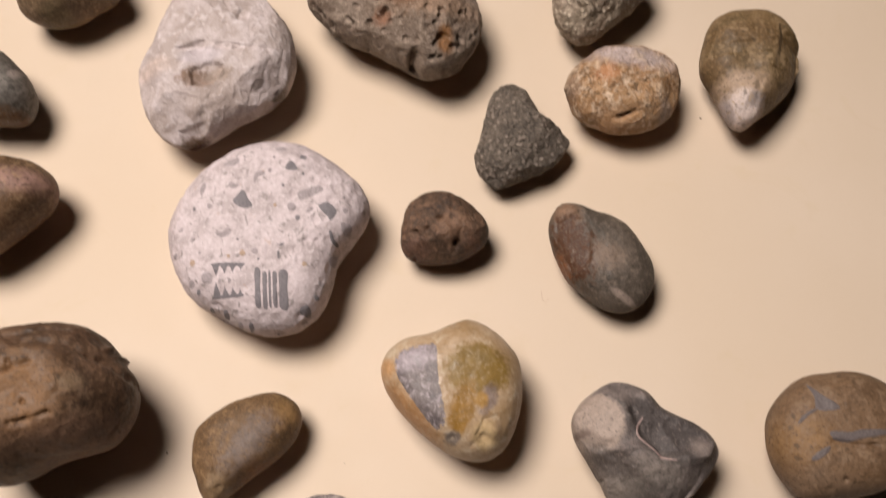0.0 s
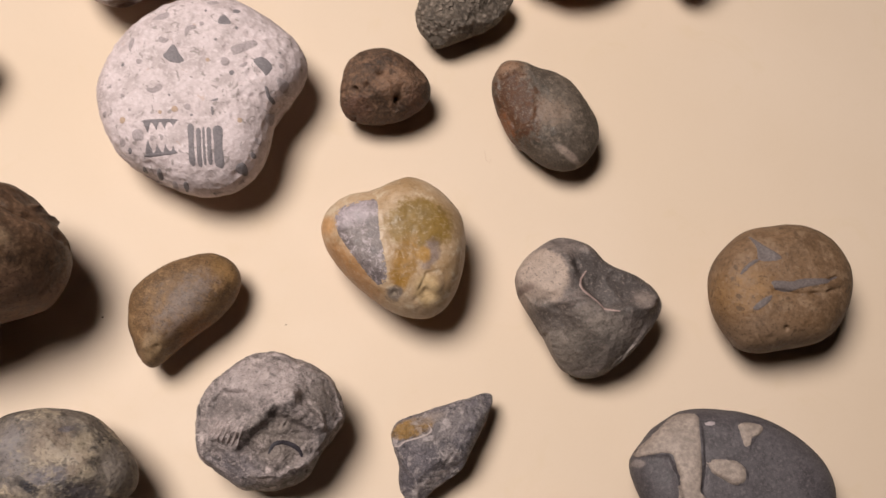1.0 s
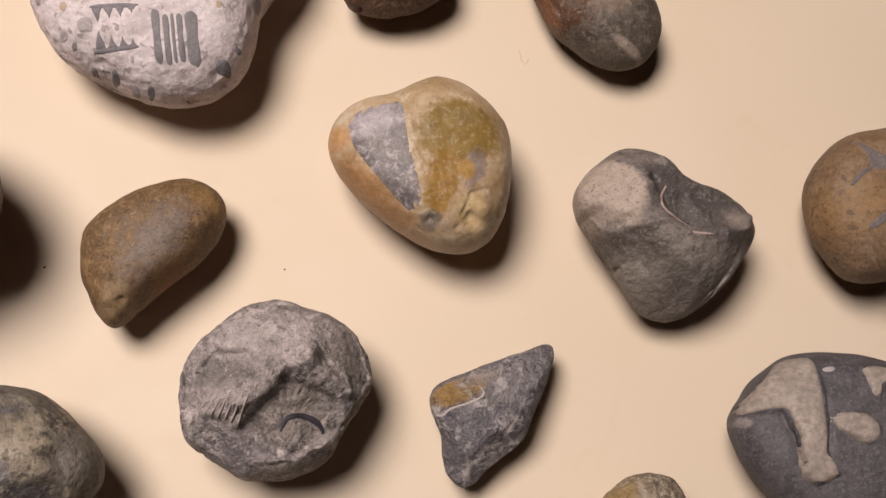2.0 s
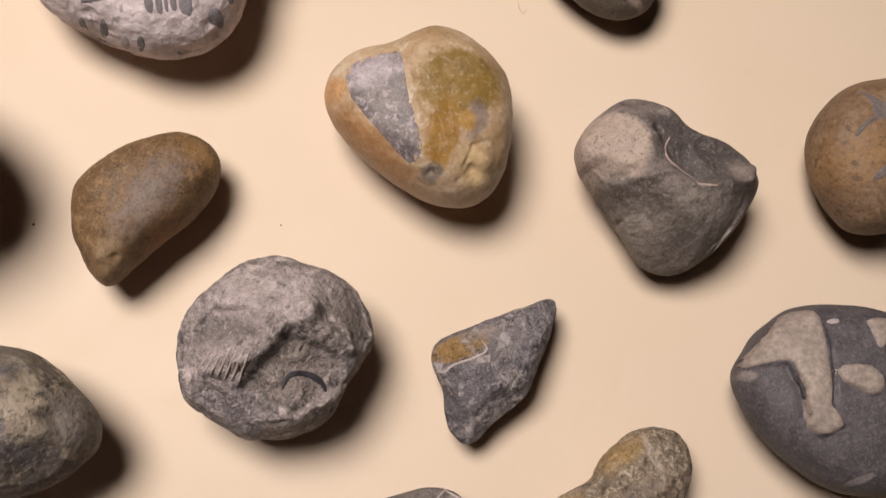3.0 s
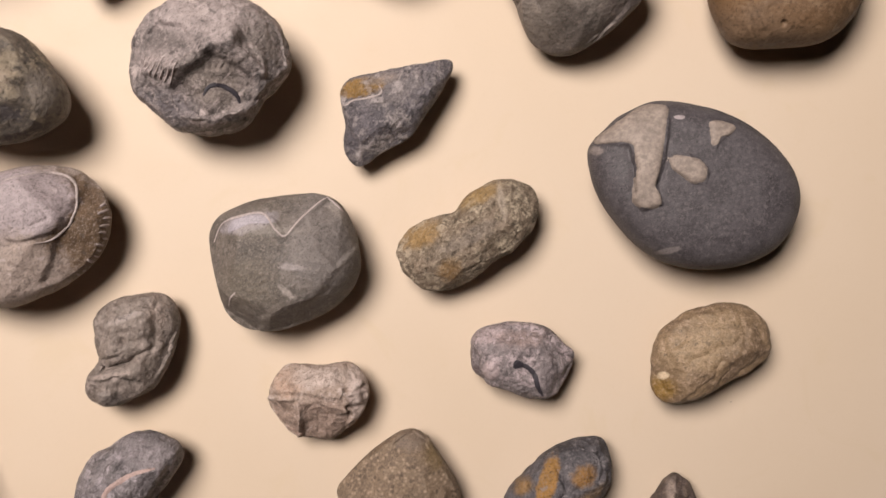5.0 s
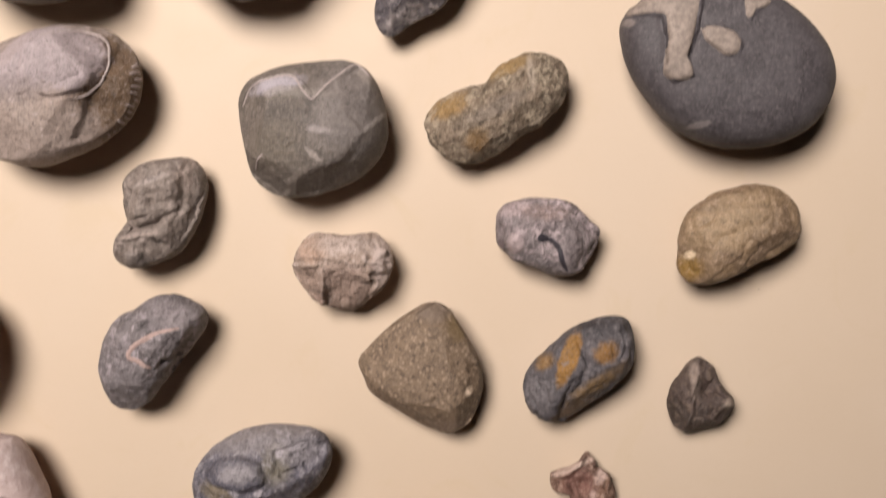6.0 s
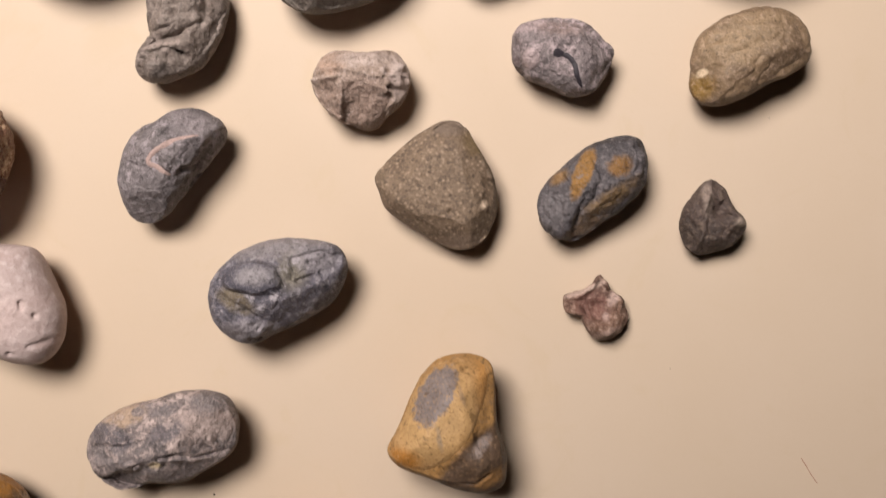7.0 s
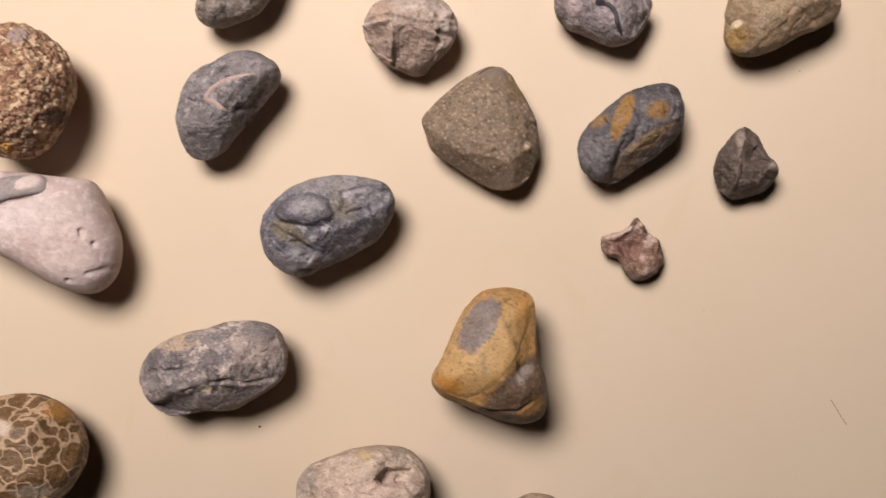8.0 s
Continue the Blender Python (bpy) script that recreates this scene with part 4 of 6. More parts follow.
it = stone("stone", "flat round brown stone with grey cracks", (0.1582, 0.0548), [24.6, 25.4, 25.3, 25.1, 24.3, 23.2, 21.9, 21.2, 21.8, 22.3, 22.5, 23.2, 24.0, 24.2, 24.5, 24.9, 25.2, 25.6, 23.7, 21.6, 20.9, 21.2, 22.1, 22.7, 23.0, 23.6], 28, tones("6c523b", "84664b", "967a60"),
      grain=4, crown=0.6, seed=17, rough=(0.17, 10), worn=0.35, patches=[(-16.3, -3.3, 8.9, 7.0, 0, "997245", 0.60, 1.00, 0.60), (-10.7, -19.0, 14.7, 4.9, 0, "846b56", 0.60, 1.00, 0.60)], grooves=[([(-6.4, -4.0), (0.4, -5.3), (8.4, -4.9), (17.1, -2.8)], 0.9, 1.3), ([(11.8, -0.5), (16.0, 1.4)], 0.8, 0.9)], bumps=[(-3.1, -16.2, 1.0, -1.2), (-9.2, 8.8, 4.0, -0.9)])
inlay(it, "grey_flake", [(-12.6, 16.2), (-8.9, 12.4), (-2.9, 7.1), (-6.5, 5.6), (-11.0, 6.3), (-11.1, 10.9)], 0.20, slate_mark, "")
stroke(it, "grey_flake", [(-10.6, 6.8), (-14.1, 4.8), (-17.0, 1.9)], 1.6, 0.18, slate_mark, "")
inlay(it, "grey_flake", [(-7.6, -0.7), (-1.2, -0.9), (2.9, 0.1), (11.9, 0.3), (11.9, -1.2), (2.6, -3.1), (-2.5, -4.4), (-7.3, -3.2)], 0.20, slate_mark, "")
stroke(it, "grey_flake", [(11.7, -0.2), (15.2, 1.2)], 0.8, 0.15, slate_mark, "")
inlay(it, "grey_flake", [(-14.3, -9.7), (-11.1, -6.7), (-7.5, -5.2), (-8.7, -7.7), (-12.4, -10.4)], 0.15, slate_mark, "")
# the thin dark patches below the brow and in the left hollow paint in shade
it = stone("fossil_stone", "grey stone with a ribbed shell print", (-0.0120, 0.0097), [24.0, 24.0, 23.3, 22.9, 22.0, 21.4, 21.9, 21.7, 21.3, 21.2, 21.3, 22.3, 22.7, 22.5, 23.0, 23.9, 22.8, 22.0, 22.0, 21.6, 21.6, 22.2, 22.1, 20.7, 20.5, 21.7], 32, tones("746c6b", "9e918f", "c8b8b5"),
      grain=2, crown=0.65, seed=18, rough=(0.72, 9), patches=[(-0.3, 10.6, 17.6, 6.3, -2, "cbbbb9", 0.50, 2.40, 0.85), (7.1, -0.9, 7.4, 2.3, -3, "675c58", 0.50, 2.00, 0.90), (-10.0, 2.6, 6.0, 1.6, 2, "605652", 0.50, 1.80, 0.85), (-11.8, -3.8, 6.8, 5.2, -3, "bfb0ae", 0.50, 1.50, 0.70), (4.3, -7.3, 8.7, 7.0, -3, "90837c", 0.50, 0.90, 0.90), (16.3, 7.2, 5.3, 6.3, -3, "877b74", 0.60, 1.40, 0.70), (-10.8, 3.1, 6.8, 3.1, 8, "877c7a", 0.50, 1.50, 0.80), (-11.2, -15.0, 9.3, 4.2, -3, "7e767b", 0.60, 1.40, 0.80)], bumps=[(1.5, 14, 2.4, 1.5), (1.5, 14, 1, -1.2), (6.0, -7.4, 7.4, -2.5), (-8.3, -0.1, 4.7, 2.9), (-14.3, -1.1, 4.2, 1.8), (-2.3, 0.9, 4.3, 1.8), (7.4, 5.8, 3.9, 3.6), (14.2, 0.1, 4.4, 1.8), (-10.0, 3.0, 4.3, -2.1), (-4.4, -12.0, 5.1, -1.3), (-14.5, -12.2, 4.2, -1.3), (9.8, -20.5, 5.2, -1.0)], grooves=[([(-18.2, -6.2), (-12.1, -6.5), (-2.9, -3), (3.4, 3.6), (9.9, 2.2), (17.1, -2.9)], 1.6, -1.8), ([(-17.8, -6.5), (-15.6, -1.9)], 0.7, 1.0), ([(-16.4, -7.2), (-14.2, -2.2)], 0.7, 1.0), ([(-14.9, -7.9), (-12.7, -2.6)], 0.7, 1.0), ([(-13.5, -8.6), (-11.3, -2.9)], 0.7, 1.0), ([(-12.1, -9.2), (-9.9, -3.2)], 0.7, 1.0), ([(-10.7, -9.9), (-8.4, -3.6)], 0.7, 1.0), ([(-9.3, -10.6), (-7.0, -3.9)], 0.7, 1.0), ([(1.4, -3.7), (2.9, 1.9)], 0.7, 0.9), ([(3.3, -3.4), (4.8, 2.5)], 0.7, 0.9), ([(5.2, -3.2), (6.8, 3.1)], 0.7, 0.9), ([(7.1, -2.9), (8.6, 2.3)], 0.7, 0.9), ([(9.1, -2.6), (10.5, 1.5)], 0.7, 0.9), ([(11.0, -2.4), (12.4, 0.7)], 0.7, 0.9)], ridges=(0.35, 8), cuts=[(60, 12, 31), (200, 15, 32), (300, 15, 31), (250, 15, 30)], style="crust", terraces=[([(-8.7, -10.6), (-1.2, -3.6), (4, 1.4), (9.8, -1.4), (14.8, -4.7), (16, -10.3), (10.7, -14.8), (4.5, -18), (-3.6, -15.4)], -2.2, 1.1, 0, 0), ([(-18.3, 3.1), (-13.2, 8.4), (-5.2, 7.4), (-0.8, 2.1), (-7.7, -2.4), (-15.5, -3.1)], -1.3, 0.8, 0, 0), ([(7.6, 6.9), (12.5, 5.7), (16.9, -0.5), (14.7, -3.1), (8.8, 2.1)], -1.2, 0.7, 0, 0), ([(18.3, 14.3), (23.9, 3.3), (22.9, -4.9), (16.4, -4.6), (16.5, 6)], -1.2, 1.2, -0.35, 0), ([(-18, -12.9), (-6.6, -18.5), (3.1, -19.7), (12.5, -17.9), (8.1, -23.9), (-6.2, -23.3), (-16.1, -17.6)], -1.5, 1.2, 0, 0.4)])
stroke(it, "crescent", [(1.7, -11.1), (3.1, -8.4), (5.7, -7.6), (8.5, -8.3), (10.7, -9.9), (11.6, -11.9)], 1.76, 0.25, ink_mark, "dark blue-black crescent")
stroke(it, "shell_rib", [(-16.9, -5.6), (-13.3, -1.1)], 0.6, 0.35, rib_pale, "")
stroke(it, "shell_rib", [(-15.4, -6.2), (-12.0, -1.4)], 0.6, 0.35, rib_pale, "")
stroke(it, "shell_rib", [(-14.0, -6.8), (-10.6, -1.7)], 0.6, 0.35, rib_pale, "")
stroke(it, "shell_rib", [(-12.5, -7.4), (-9.2, -2.0)], 0.6, 0.35, rib_pale, "")
stroke(it, "shell_rib", [(-11.0, -8.0), (-7.8, -2.4)], 0.6, 0.35, rib_pale, "")
stroke(it, "shell_rib", [(-9.5, -8.6), (-6.5, -2.7)], 0.6, 0.35, rib_pale, "")
stroke(it, "shell_rib", [(-8.0, -9.1), (-5.1, -3.0)], 0.6, 0.35, rib_pale, "")
it = stone("stone", "blue-grey pointed stone with an ochre corner", (0.0421, 0.0031), [12.2, 14.6, 18.7, 23.8, 18.3, 14.4, 12.4, 11.5, 11.2, 11.6, 12.9, 14.9, 15.7, 15.1, 14.2, 14.8, 17.0, 19.9, 20.6, 15.6, 13.0, 12.0, 11.4, 10.9, 10.7, 11.1], 17, tones("5c565b", "81797f", "ada2a1"),
      grain=2, crown=0.65, seed=19, rough=(0.44, 7), patches=[(-8.6, 4.5, 7.2, 3.1, 15, "a17c45", 0.15, 0.60, 1.00), (-3.3, 7.7, 5.8, 2.0, 12, "a5958d", 0.40, 1.20, 0.70), (2.2, 4.6, 10.3, 2.8, 31, "998f8f", 0.60, 1.60, 0.60), (-8.0, -7.4, 5.6, 5.5, -3, "655e65", 0.60, 1.60, 0.70)], grooves=[([(9.5, 13.6), (10.4, 7.1)], 1.0, 0.7), ([(-14.2, -5.6), (-9.1, -12.8)], 1.3, 0.7)], ridges=(0.30, 6), style="crust")
stroke(it, "vein", [(-16.2, -0.0), (-13.2, -1.3), (-10.7, 0.2), (-5.9, 1.4), (-2.5, 3.2), (-3.5, 5.6)], 0.7, 0.20, pale_vein, "thin white vein")
stone("stone", "grey and olive mottled stone", (-0.0765, -0.0044), [24.6, 21.8, 20.0, 19.0, 18.6, 17.9, 17.5, 17.7, 18.5, 20.0, 22.4, 24.2, 25.0, 23.1, 21.4, 20.5, 20.0, 19.1, 18.2, 17.8, 17.8, 18.3, 19.5, 21.3, 23.4, 25.5], 35, tones("5c544f", "83776e", "a99a87"),
      grain=5, crown=0.75, seed=20, rough=(0.5, 11), worn=0.6, patches=[(-8.6, 3.4, 7.1, 8.9, -0, "877f7e", 0.50, 1.60, 1.00), (1.6, 6.2, 6.6, 6.2, -0, "8b7a6c", 0.50, 1.20, 0.80), (21.5, 0.1, 4.7, 7.2, -0, "857a72", 0.40, 0.60, 0.90), (11.0, 0.1, 2.4, 4.5, -24, "a49281", 0.25, 0.80, 0.90), (11.5, 6.7, 2.2, 3.4, 0, "998a76", 0.40, 0.80, 0.70), (2.6, -3.7, 5.9, 2.8, 10, "787176", 0.50, 1.60, 0.90), (-2.0, -7.0, 3.4, 1.4, -29, "343036", 0.30, 1.00, 1.00), (6.2, 10.1, 2.2, 0.9, 10, "676066", 0.30, 0.80, 0.80), (11.7, -8.1, 4.9, 2.2, -0, "5c5558", 0.50, 1.40, 0.80), (25.7, 0.1, 1.1, 2.8, 15, "554f4e", 0.50, 1.20, 0.80)], bumps=[(11.0, 0.1, 3.9, 1.2), (18.2, 0.1, 2.8, -1.3)], style="crust")
it = stone("fossil_stone", "large dark grey oval stone with pale fossils", (0.1374, -0.0109), [32.5, 30.6, 28.0, 25.9, 24.6, 23.9, 24.0, 24.7, 26.6, 29.0, 29.9, 31.4, 34.4, 32.0, 29.3, 27.0, 25.7, 25.2, 25.0, 25.0, 25.4, 26.3, 27.9, 29.9, 31.8, 32.7], 27, tones("4a4448", "605a5e", "7c7476"),
      grain=1, crown=0.55, seed=21, rough=(0.07, 6), worn=0.35, bumps=[(-24.9, 15.7, 7.7, 1.3), (-17.9, 2.7, 5.2, 0.9), (-24.9, 3.9, 3.4, -1.0)], grooves=[([(-24.3, 8.3), (-22.5, 2.4), (-21, -4.6)], 0.8, 1.6), ([(-12.5, 11.6), (-13, 4.8), (-14.7, -1.3)], 0.7, 0.8), ([(-24.4, 8.6), (-22.9, 3.2), (-22.0, -5.2)], 1.2, 1.1), ([(-13.7, 11.4), (-13.7, 3.8), (-14.0, -2.1)], 1.4, 0.7)], patches=[(-7.7, -20.3, 3.1, 1.0, 19, "998f8e", 0.30, 0.60, 0.80), (-32.0, 7.0, 1.5, 1.3, 4, "9c8f8b", 0.40, 0.80, 0.80)], terraces=[([(-34, 9.6), (-27.2, 16.9), (-19.8, 22.1), (-12.9, 23.1), (-12.6, 13.3), (-13.1, 6.5), (-15, -1.3), (-12.2, -7.1), (-17.5, -9.5), (-21.3, -5.2), (-20.9, 4.2), (-24, 9), (-30.9, 9.2)], 1.1, 0.5, 0, 0), ([(-11.5, 7.4), (-6.7, 8.3), (-0.3, 4.9), (0.4, 1.5), (-3.5, 0), (-9.8, 3.3)], 0.9, 0.5, 0, 0), ([(-0.5, 19.7), (7.5, 18.2), (3.7, 14.5), (1.8, 11.3), (-0.1, 13.4)], 0.5, 0.5, 0, 0)])
inlay(it, "fossil", [(-35.0, 9.5), (-31.1, 12.3), (-26.3, 16.9), (-21.0, 21.4), (-16.8, 23.0), (-12.6, 22.0), (-13.3, 16.9), (-14.1, 10.1), (-20.1, 8.6), (-25.3, 9.7), (-31.2, 8.8)], 0.70, pale_fossil, "pale buff branching fossil head")
inlay(it, "fossil", [(-22.8, 11.1), (-18.6, 11.8), (-14.2, 11.4), (-14.1, 4.7), (-14.9, -3.0), (-12.4, -7.1), (-15.9, -9.2), (-20.4, -8.0), (-21.2, -4.3), (-21.3, 2.4)], 0.70, pale_fossil, "pale buff fossil stem")
inlay(it, "fossil", [(-12.2, 6.8), (-8.8, 8.1), (-2.7, 7.2), (0.1, 4.3), (-1.0, 0.5), (-4.4, -0.2), (-8.4, 2.0), (-11.3, 4.0)], 0.50, pale_fossil, "pale oval fossil")
inlay(it, "fossil", [(-0.9, 18.9), (2.8, 19.8), (7.8, 18.5), (5.9, 15.5), (2.9, 14.4), (1.7, 11.8), (-0.1, 12.0), (-0.7, 15.8)], 0.40, pale_fossil, "pale tooth-shaped fossil")
inlay(it, "fossil", [(-11.1, 18.4), (-11.6, 19.2), (-9.9, 19.8), (-7.9, 19.7), (-7.8, 18.9), (-9.2, 18.3)], 0.20, light_clast, "")
it = stone("fossil_stone", "round pinkish grey stone with a coiled shell", (-0.0640, -0.0477), [26.0, 27.8, 28.4, 27.8, 26.1, 23.1, 20.7, 19.5, 19.2, 19.6, 20.9, 23.0, 25.6, 26.7, 27.1, 27.0, 26.7, 25.5, 23.7, 22.3, 21.1, 20.2, 19.9, 20.4, 21.7, 23.7], 26, tones("8b7b73", "ad9d94", "c8b7b4"),
      grain=2, crown=0.5, seed=22, rough=(0.39, 9), worn=0.6, patches=[(15.6, 1.0, 14.1, 19.0, 8, "6f5843", 0.15, 0.50, 1.00), (1.7, 8.8, 16.6, 10.8, 16, "b7a8ab", 0.10, 0.40, 1.00), (1.5, -10.9, 16.6, 12.4, 8, "ae9c93", 0.20, 0.70, 0.95), (-8.1, -0.6, 10.0, 4.1, 8, "928483", 0.50, 1.60, 0.60)], bumps=[(3.3, 9.3, 12.4, 1.3), (18.5, 8.0, 5.0, -1.8), (17.2, -2.1, 5.0, -1.8)], grooves=[([(-2, -3.3), (8.9, -0.3), (15, 2.3)], 0.8, 0.6), ([(1.6, 13.5), (8, 12), (16.1, 13.9)], 0.6, 0.4), ([(3.6, 6.9), (9.8, 9.7), (13.1, 6.7), (8.6, 3.9)], 0.6, 0.4), ([(3.1, -7.8), (9.6, -10.6), (14.6, -15.2)], 0.7, 0.4), ([(7.9, 19.9), (16.0, 19.0), (18.7, 13.1), (18.0, 5.5), (13.6, -0.1)], 1.0, 0.4)], terraces=[([(18.5, 20.6), (24.3, 18.4), (28.4, 11.8), (28.1, 2), (23.7, -8.4), (16.3, -15.9), (11.3, -12.5), (14.2, -4.6), (15.4, 1.1), (19.4, 7.9), (19.3, 14.4)], -1.5, 0.8, 0, 0), ([(-4.6, 12.8), (7.5, 19.3), (14.7, 19.3), (18.1, 16), (18.5, 9.5), (14.2, 2.7), (5.8, -1.1), (-3.7, -0.9)], 0.8, 0.6, 0, 0)])
stroke(it, "whorl_edge", [(-0.8, 16.1), (7.9, 19.6), (14.7, 18.8), (18.1, 13.8), (17.9, 6.3), (13.8, 0.7), (9.7, -1.0)], 0.70, 0.35, pale_vein, "pale curved shell edge")
for outer, inner in (((26.3, 13.5), (24.1, 11.2)), ((27.1, 11.1), (24.1, 9.1)), ((27.8, 8.8), (25.6, 7.7)), ((28.4, 6.4), (25.1, 5.5)), ((28.3, 4.0), (25.2, 3.7)), ((28.3, 1.6), (25.8, 1.9)), ((27.9, -0.8), (24.3, 0.2)), ((27.0, -3.0), (24.4, -1.7)), ((26.1, -5.3), (23.7, -3.4)), ((24.8, -7.4), (22.1, -4.5)), ((23.4, -9.4), (22.0, -6.9)), ((22.0, -11.4), (20.6, -8.1)), ((20.4, -13.0), (19.3, -9.2)), ((18.8, -14.6), (18.4, -11.5)), ((17.1, -16.1), (16.8, -11.9))):
    stroke(it, "shell_rib", [outer, inner], 1.1, 0.35, rib_pale)
it = stone("fossil_stone", "olive grey rounded square stone with white shell slices", (0.0158, -0.0466), [23.0, 22.8, 22.9, 23.6, 23.9, 22.5, 20.5, 19.5, 19.5, 20.3, 21.6, 23.5, 23.9, 22.2, 21.3, 21.6, 23.0, 23.5, 23.2, 22.1, 20.9, 20.1, 20.1, 20.7, 21.5, 22.5], 26, tones("635b55", "7f746c", "a1948d"),
      grain=1.5, crown=0.6, seed=23, rough=(0.17, 8), worn=0.6, patches=[(-10.5, 10.2, 7.8, 2.6, 19, "b2a8ae", 0.30, 1.00, 1.00), (10.2, 6.7, 9.9, 14.8, 4, "8e8583", 0.60, 1.80, 0.70), (-5.5, 8.9, 9.8, 1.6, 4, "a59b94", 0.50, 1.00, 0.60), (-9.2, -7.8, 8.1, 6.6, 4, "74695d", 0.60, 1.00, 0.70), (14.4, 16.9, 3.3, 1.6, -36, "aa9e97", 0.40, 1.00, 0.70), (3.4, -1.2, 3.6, 1.0, -1, "b4a9a8", 0.40, 1.40, 0.90), (3.1, -8.6, 3.0, 1.0, -36, "b1a59f", 0.40, 1.40, 0.80)], bumps=[(1.2, 6.1, 4.9, -1.3)], cuts=[(165, 15, 30), (20, 12, 31), (235, 20, 29)], grooves=[([(-3.6, 12), (1, 8), (6.3, 14.7), (10.9, 19.7)], 0.7, -0.7)], terraces=[([(22.5, 7.5), (23.6, -9.1), (11, -18.2), (-3.5, -22.1), (-5.1, -18.4), (9.7, -10.8), (16.4, -0.4)], -1.5, 1.2, -0.3, 0.3), ([(10.8, 20.3), (16.7, 18.8), (22.5, 7.5), (16.3, 0.4), (9.3, 6.6), (6.3, 13.9)], -0.6, 0.8, -0.15, 0), ([(-19.8, -10.2), (-15.7, -11.6), (-3.7, -19.1), (-5.1, -22.5), (-18.7, -15.1)], -1.5, 0.8, 0.2, 0.4)])
stroke(it, "shell_slice", [(-21.0, 3.3), (-18.8, 8.9), (-13.0, 12.0), (-6.6, 13.5), (-2.2, 9.2), (0.8, 7.7), (4.1, 12.6), (8.3, 17.8), (11.2, 20.3)], 0.77, 0.22, pale_vein, "thin white shell line")
stroke(it, "shell_slice", [(-14.4, -15.0), (-13.5, -12.2), (-12.0, -10.3)], 0.77, 0.20, pale_vein, "")
stroke(it, "shell_slice", [(10.9, 20.3), (13.8, 18.5), (16.3, 16.4)], 0.70, 0.20, pale_vein, "")
inlay(it, "shell_slice", [(-17.0, 6.5), (-15.7, 10.2), (-10.6, 12.7), (-5.0, 13.1), (-3.4, 11.1), (-9.6, 10.0), (-13.9, 7.7)], 0.16, blue_white_shell, "")
stone("stone", "tan peanut-shaped rough stone", (0.0708, -0.0334), [16.8, 20.0, 23.1, 24.7, 22.5, 19.3, 15.6, 12.7, 10.2, 9.0, 9.3, 11.1, 14.4, 18.9, 22.1, 23.0, 22.7, 21.3, 19.3, 16.8, 13.6, 12.0, 11.2, 11.2, 11.9, 14.0], 20, tones("746352", "998573", "bfae99"),
      grain=1.8, crown=0.75, seed=24, rough=(0.61, 7), patches=[(-15.1, -1.3, 5.8, 3.4, 34, "ac8750", 0.50, 1.20, 0.80), (1.0, 12.5, 6.8, 2.4, 34, "ae8c58", 0.50, 1.20, 0.80), (-5.0, -10.9, 3.4, 3.4, 4, "a87f49", 0.50, 1.20, 0.60), (8.3, 11.3, 1.2, 5.1, 14, "d3c1b0", 0.40, 0.90, 0.80), (-0.6, -0.4, 10.2, 2.4, 34, "8f827a", 0.60, 1.60, 0.60)], ridges=(0.45, 7), cuts=[(-60, 30, 11), (120, 35, 14)], style="crust")
stone("stone", "small grey ridged stone", (-0.0278, -0.0782), [12.7, 13.8, 15.3, 16.6, 18.3, 18.6, 16.9, 16.0, 15.7, 15.4, 15.0, 13.9, 12.1, 10.9, 10.4, 11.0, 17.0, 20.5, 19.8, 17.9, 16.0, 14.7, 13.8, 13.0, 12.5, 12.3], 19, tones("6e625c", "95877f", "b8a8a1"),
      grain=4, crown=0.7, seed=25, rough=(0.35, 7), grooves=[([(-9.6, 2.6), (-3, 5.9), (5.8, 6.5)], 1.1, 1.5), ([(-9, -8.1), (0.3, -4.6), (8.3, 1.2)], 1.1, 1.6), ([(-9.5, -13.1), (-2.5, -8.9), (3, -9.6)], 0.9, 1.3), ([(-3.4, 8.9), (1.4, 11.5)], 0.6, -0.8), ([(-6.3, -3.8), (-1.5, -1.7)], 0.7, 1), ([(-10.1, 4.4), (-0.8, 4.3), (10.4, 3.5)], 2.2, 1.8), ([(-10.0, -7.2), (-1.1, -4.9), (7.6, -0.6)], 1.9, 1.8), ([(-10.0, -11.6), (-1.1, -11.0), (4.7, -10.0)], 1.5, 1.4), ([(-9.1, 9.3), (-0.1, 11.4)], 1.5, 1.0)], bumps=[(-1.2, 3.6, 1.7, -1.8), (3.6, 9.4, 4.2, 1.3), (-3.4, -1.0, 4.4, 1.6), (-4.5, -14.8, 4.0, 1.3)], patches=[(-1.5, 9.5, 5.7, 1.0, 28, "bfb1ac", 0.50, 1.00, 0.80), (7.4, 12.5, 2.4, 6.1, 8, "b6a49b", 0.50, 1.20, 0.70), (-4.4, -15.3, 4.0, 2.4, 8, "8a7f7a", 0.30, 0.60, 0.80), (-4.1, -7.9, 6.7, 0.8, 16, "bdaba3", 0.40, 1.00, 0.70)], ridges=(0.30, 7), terraces=[([(5.7, 17.1), (11.1, 17.8), (14, 9.3), (11.9, -0.3), (6.6, -13.1), (4.3, -6.6), (8, 3.4), (6, 9.9)], -1.8, 0.9, -0.4, 0), ([(-10, -13.9), (-2.9, -12.5), (-0.2, -15.7), (-4.2, -18.9), (-8.8, -17.5)], 0.9, 0.6, 0, 0), ([(-10.1, 2.2), (-0.7, 2.1), (6.3, 6.9), (8.2, 1.7), (0.3, -4.9), (-8.6, -8.4)], -0.9, 0.6, 0, 0.25), ([(-8, 11), (-2.7, 15.9), (6, 17.4), (6.2, 7.4), (-0.9, 3.8), (-8.5, 4.1)], 0.6, 0.7, 0, 0.05)])
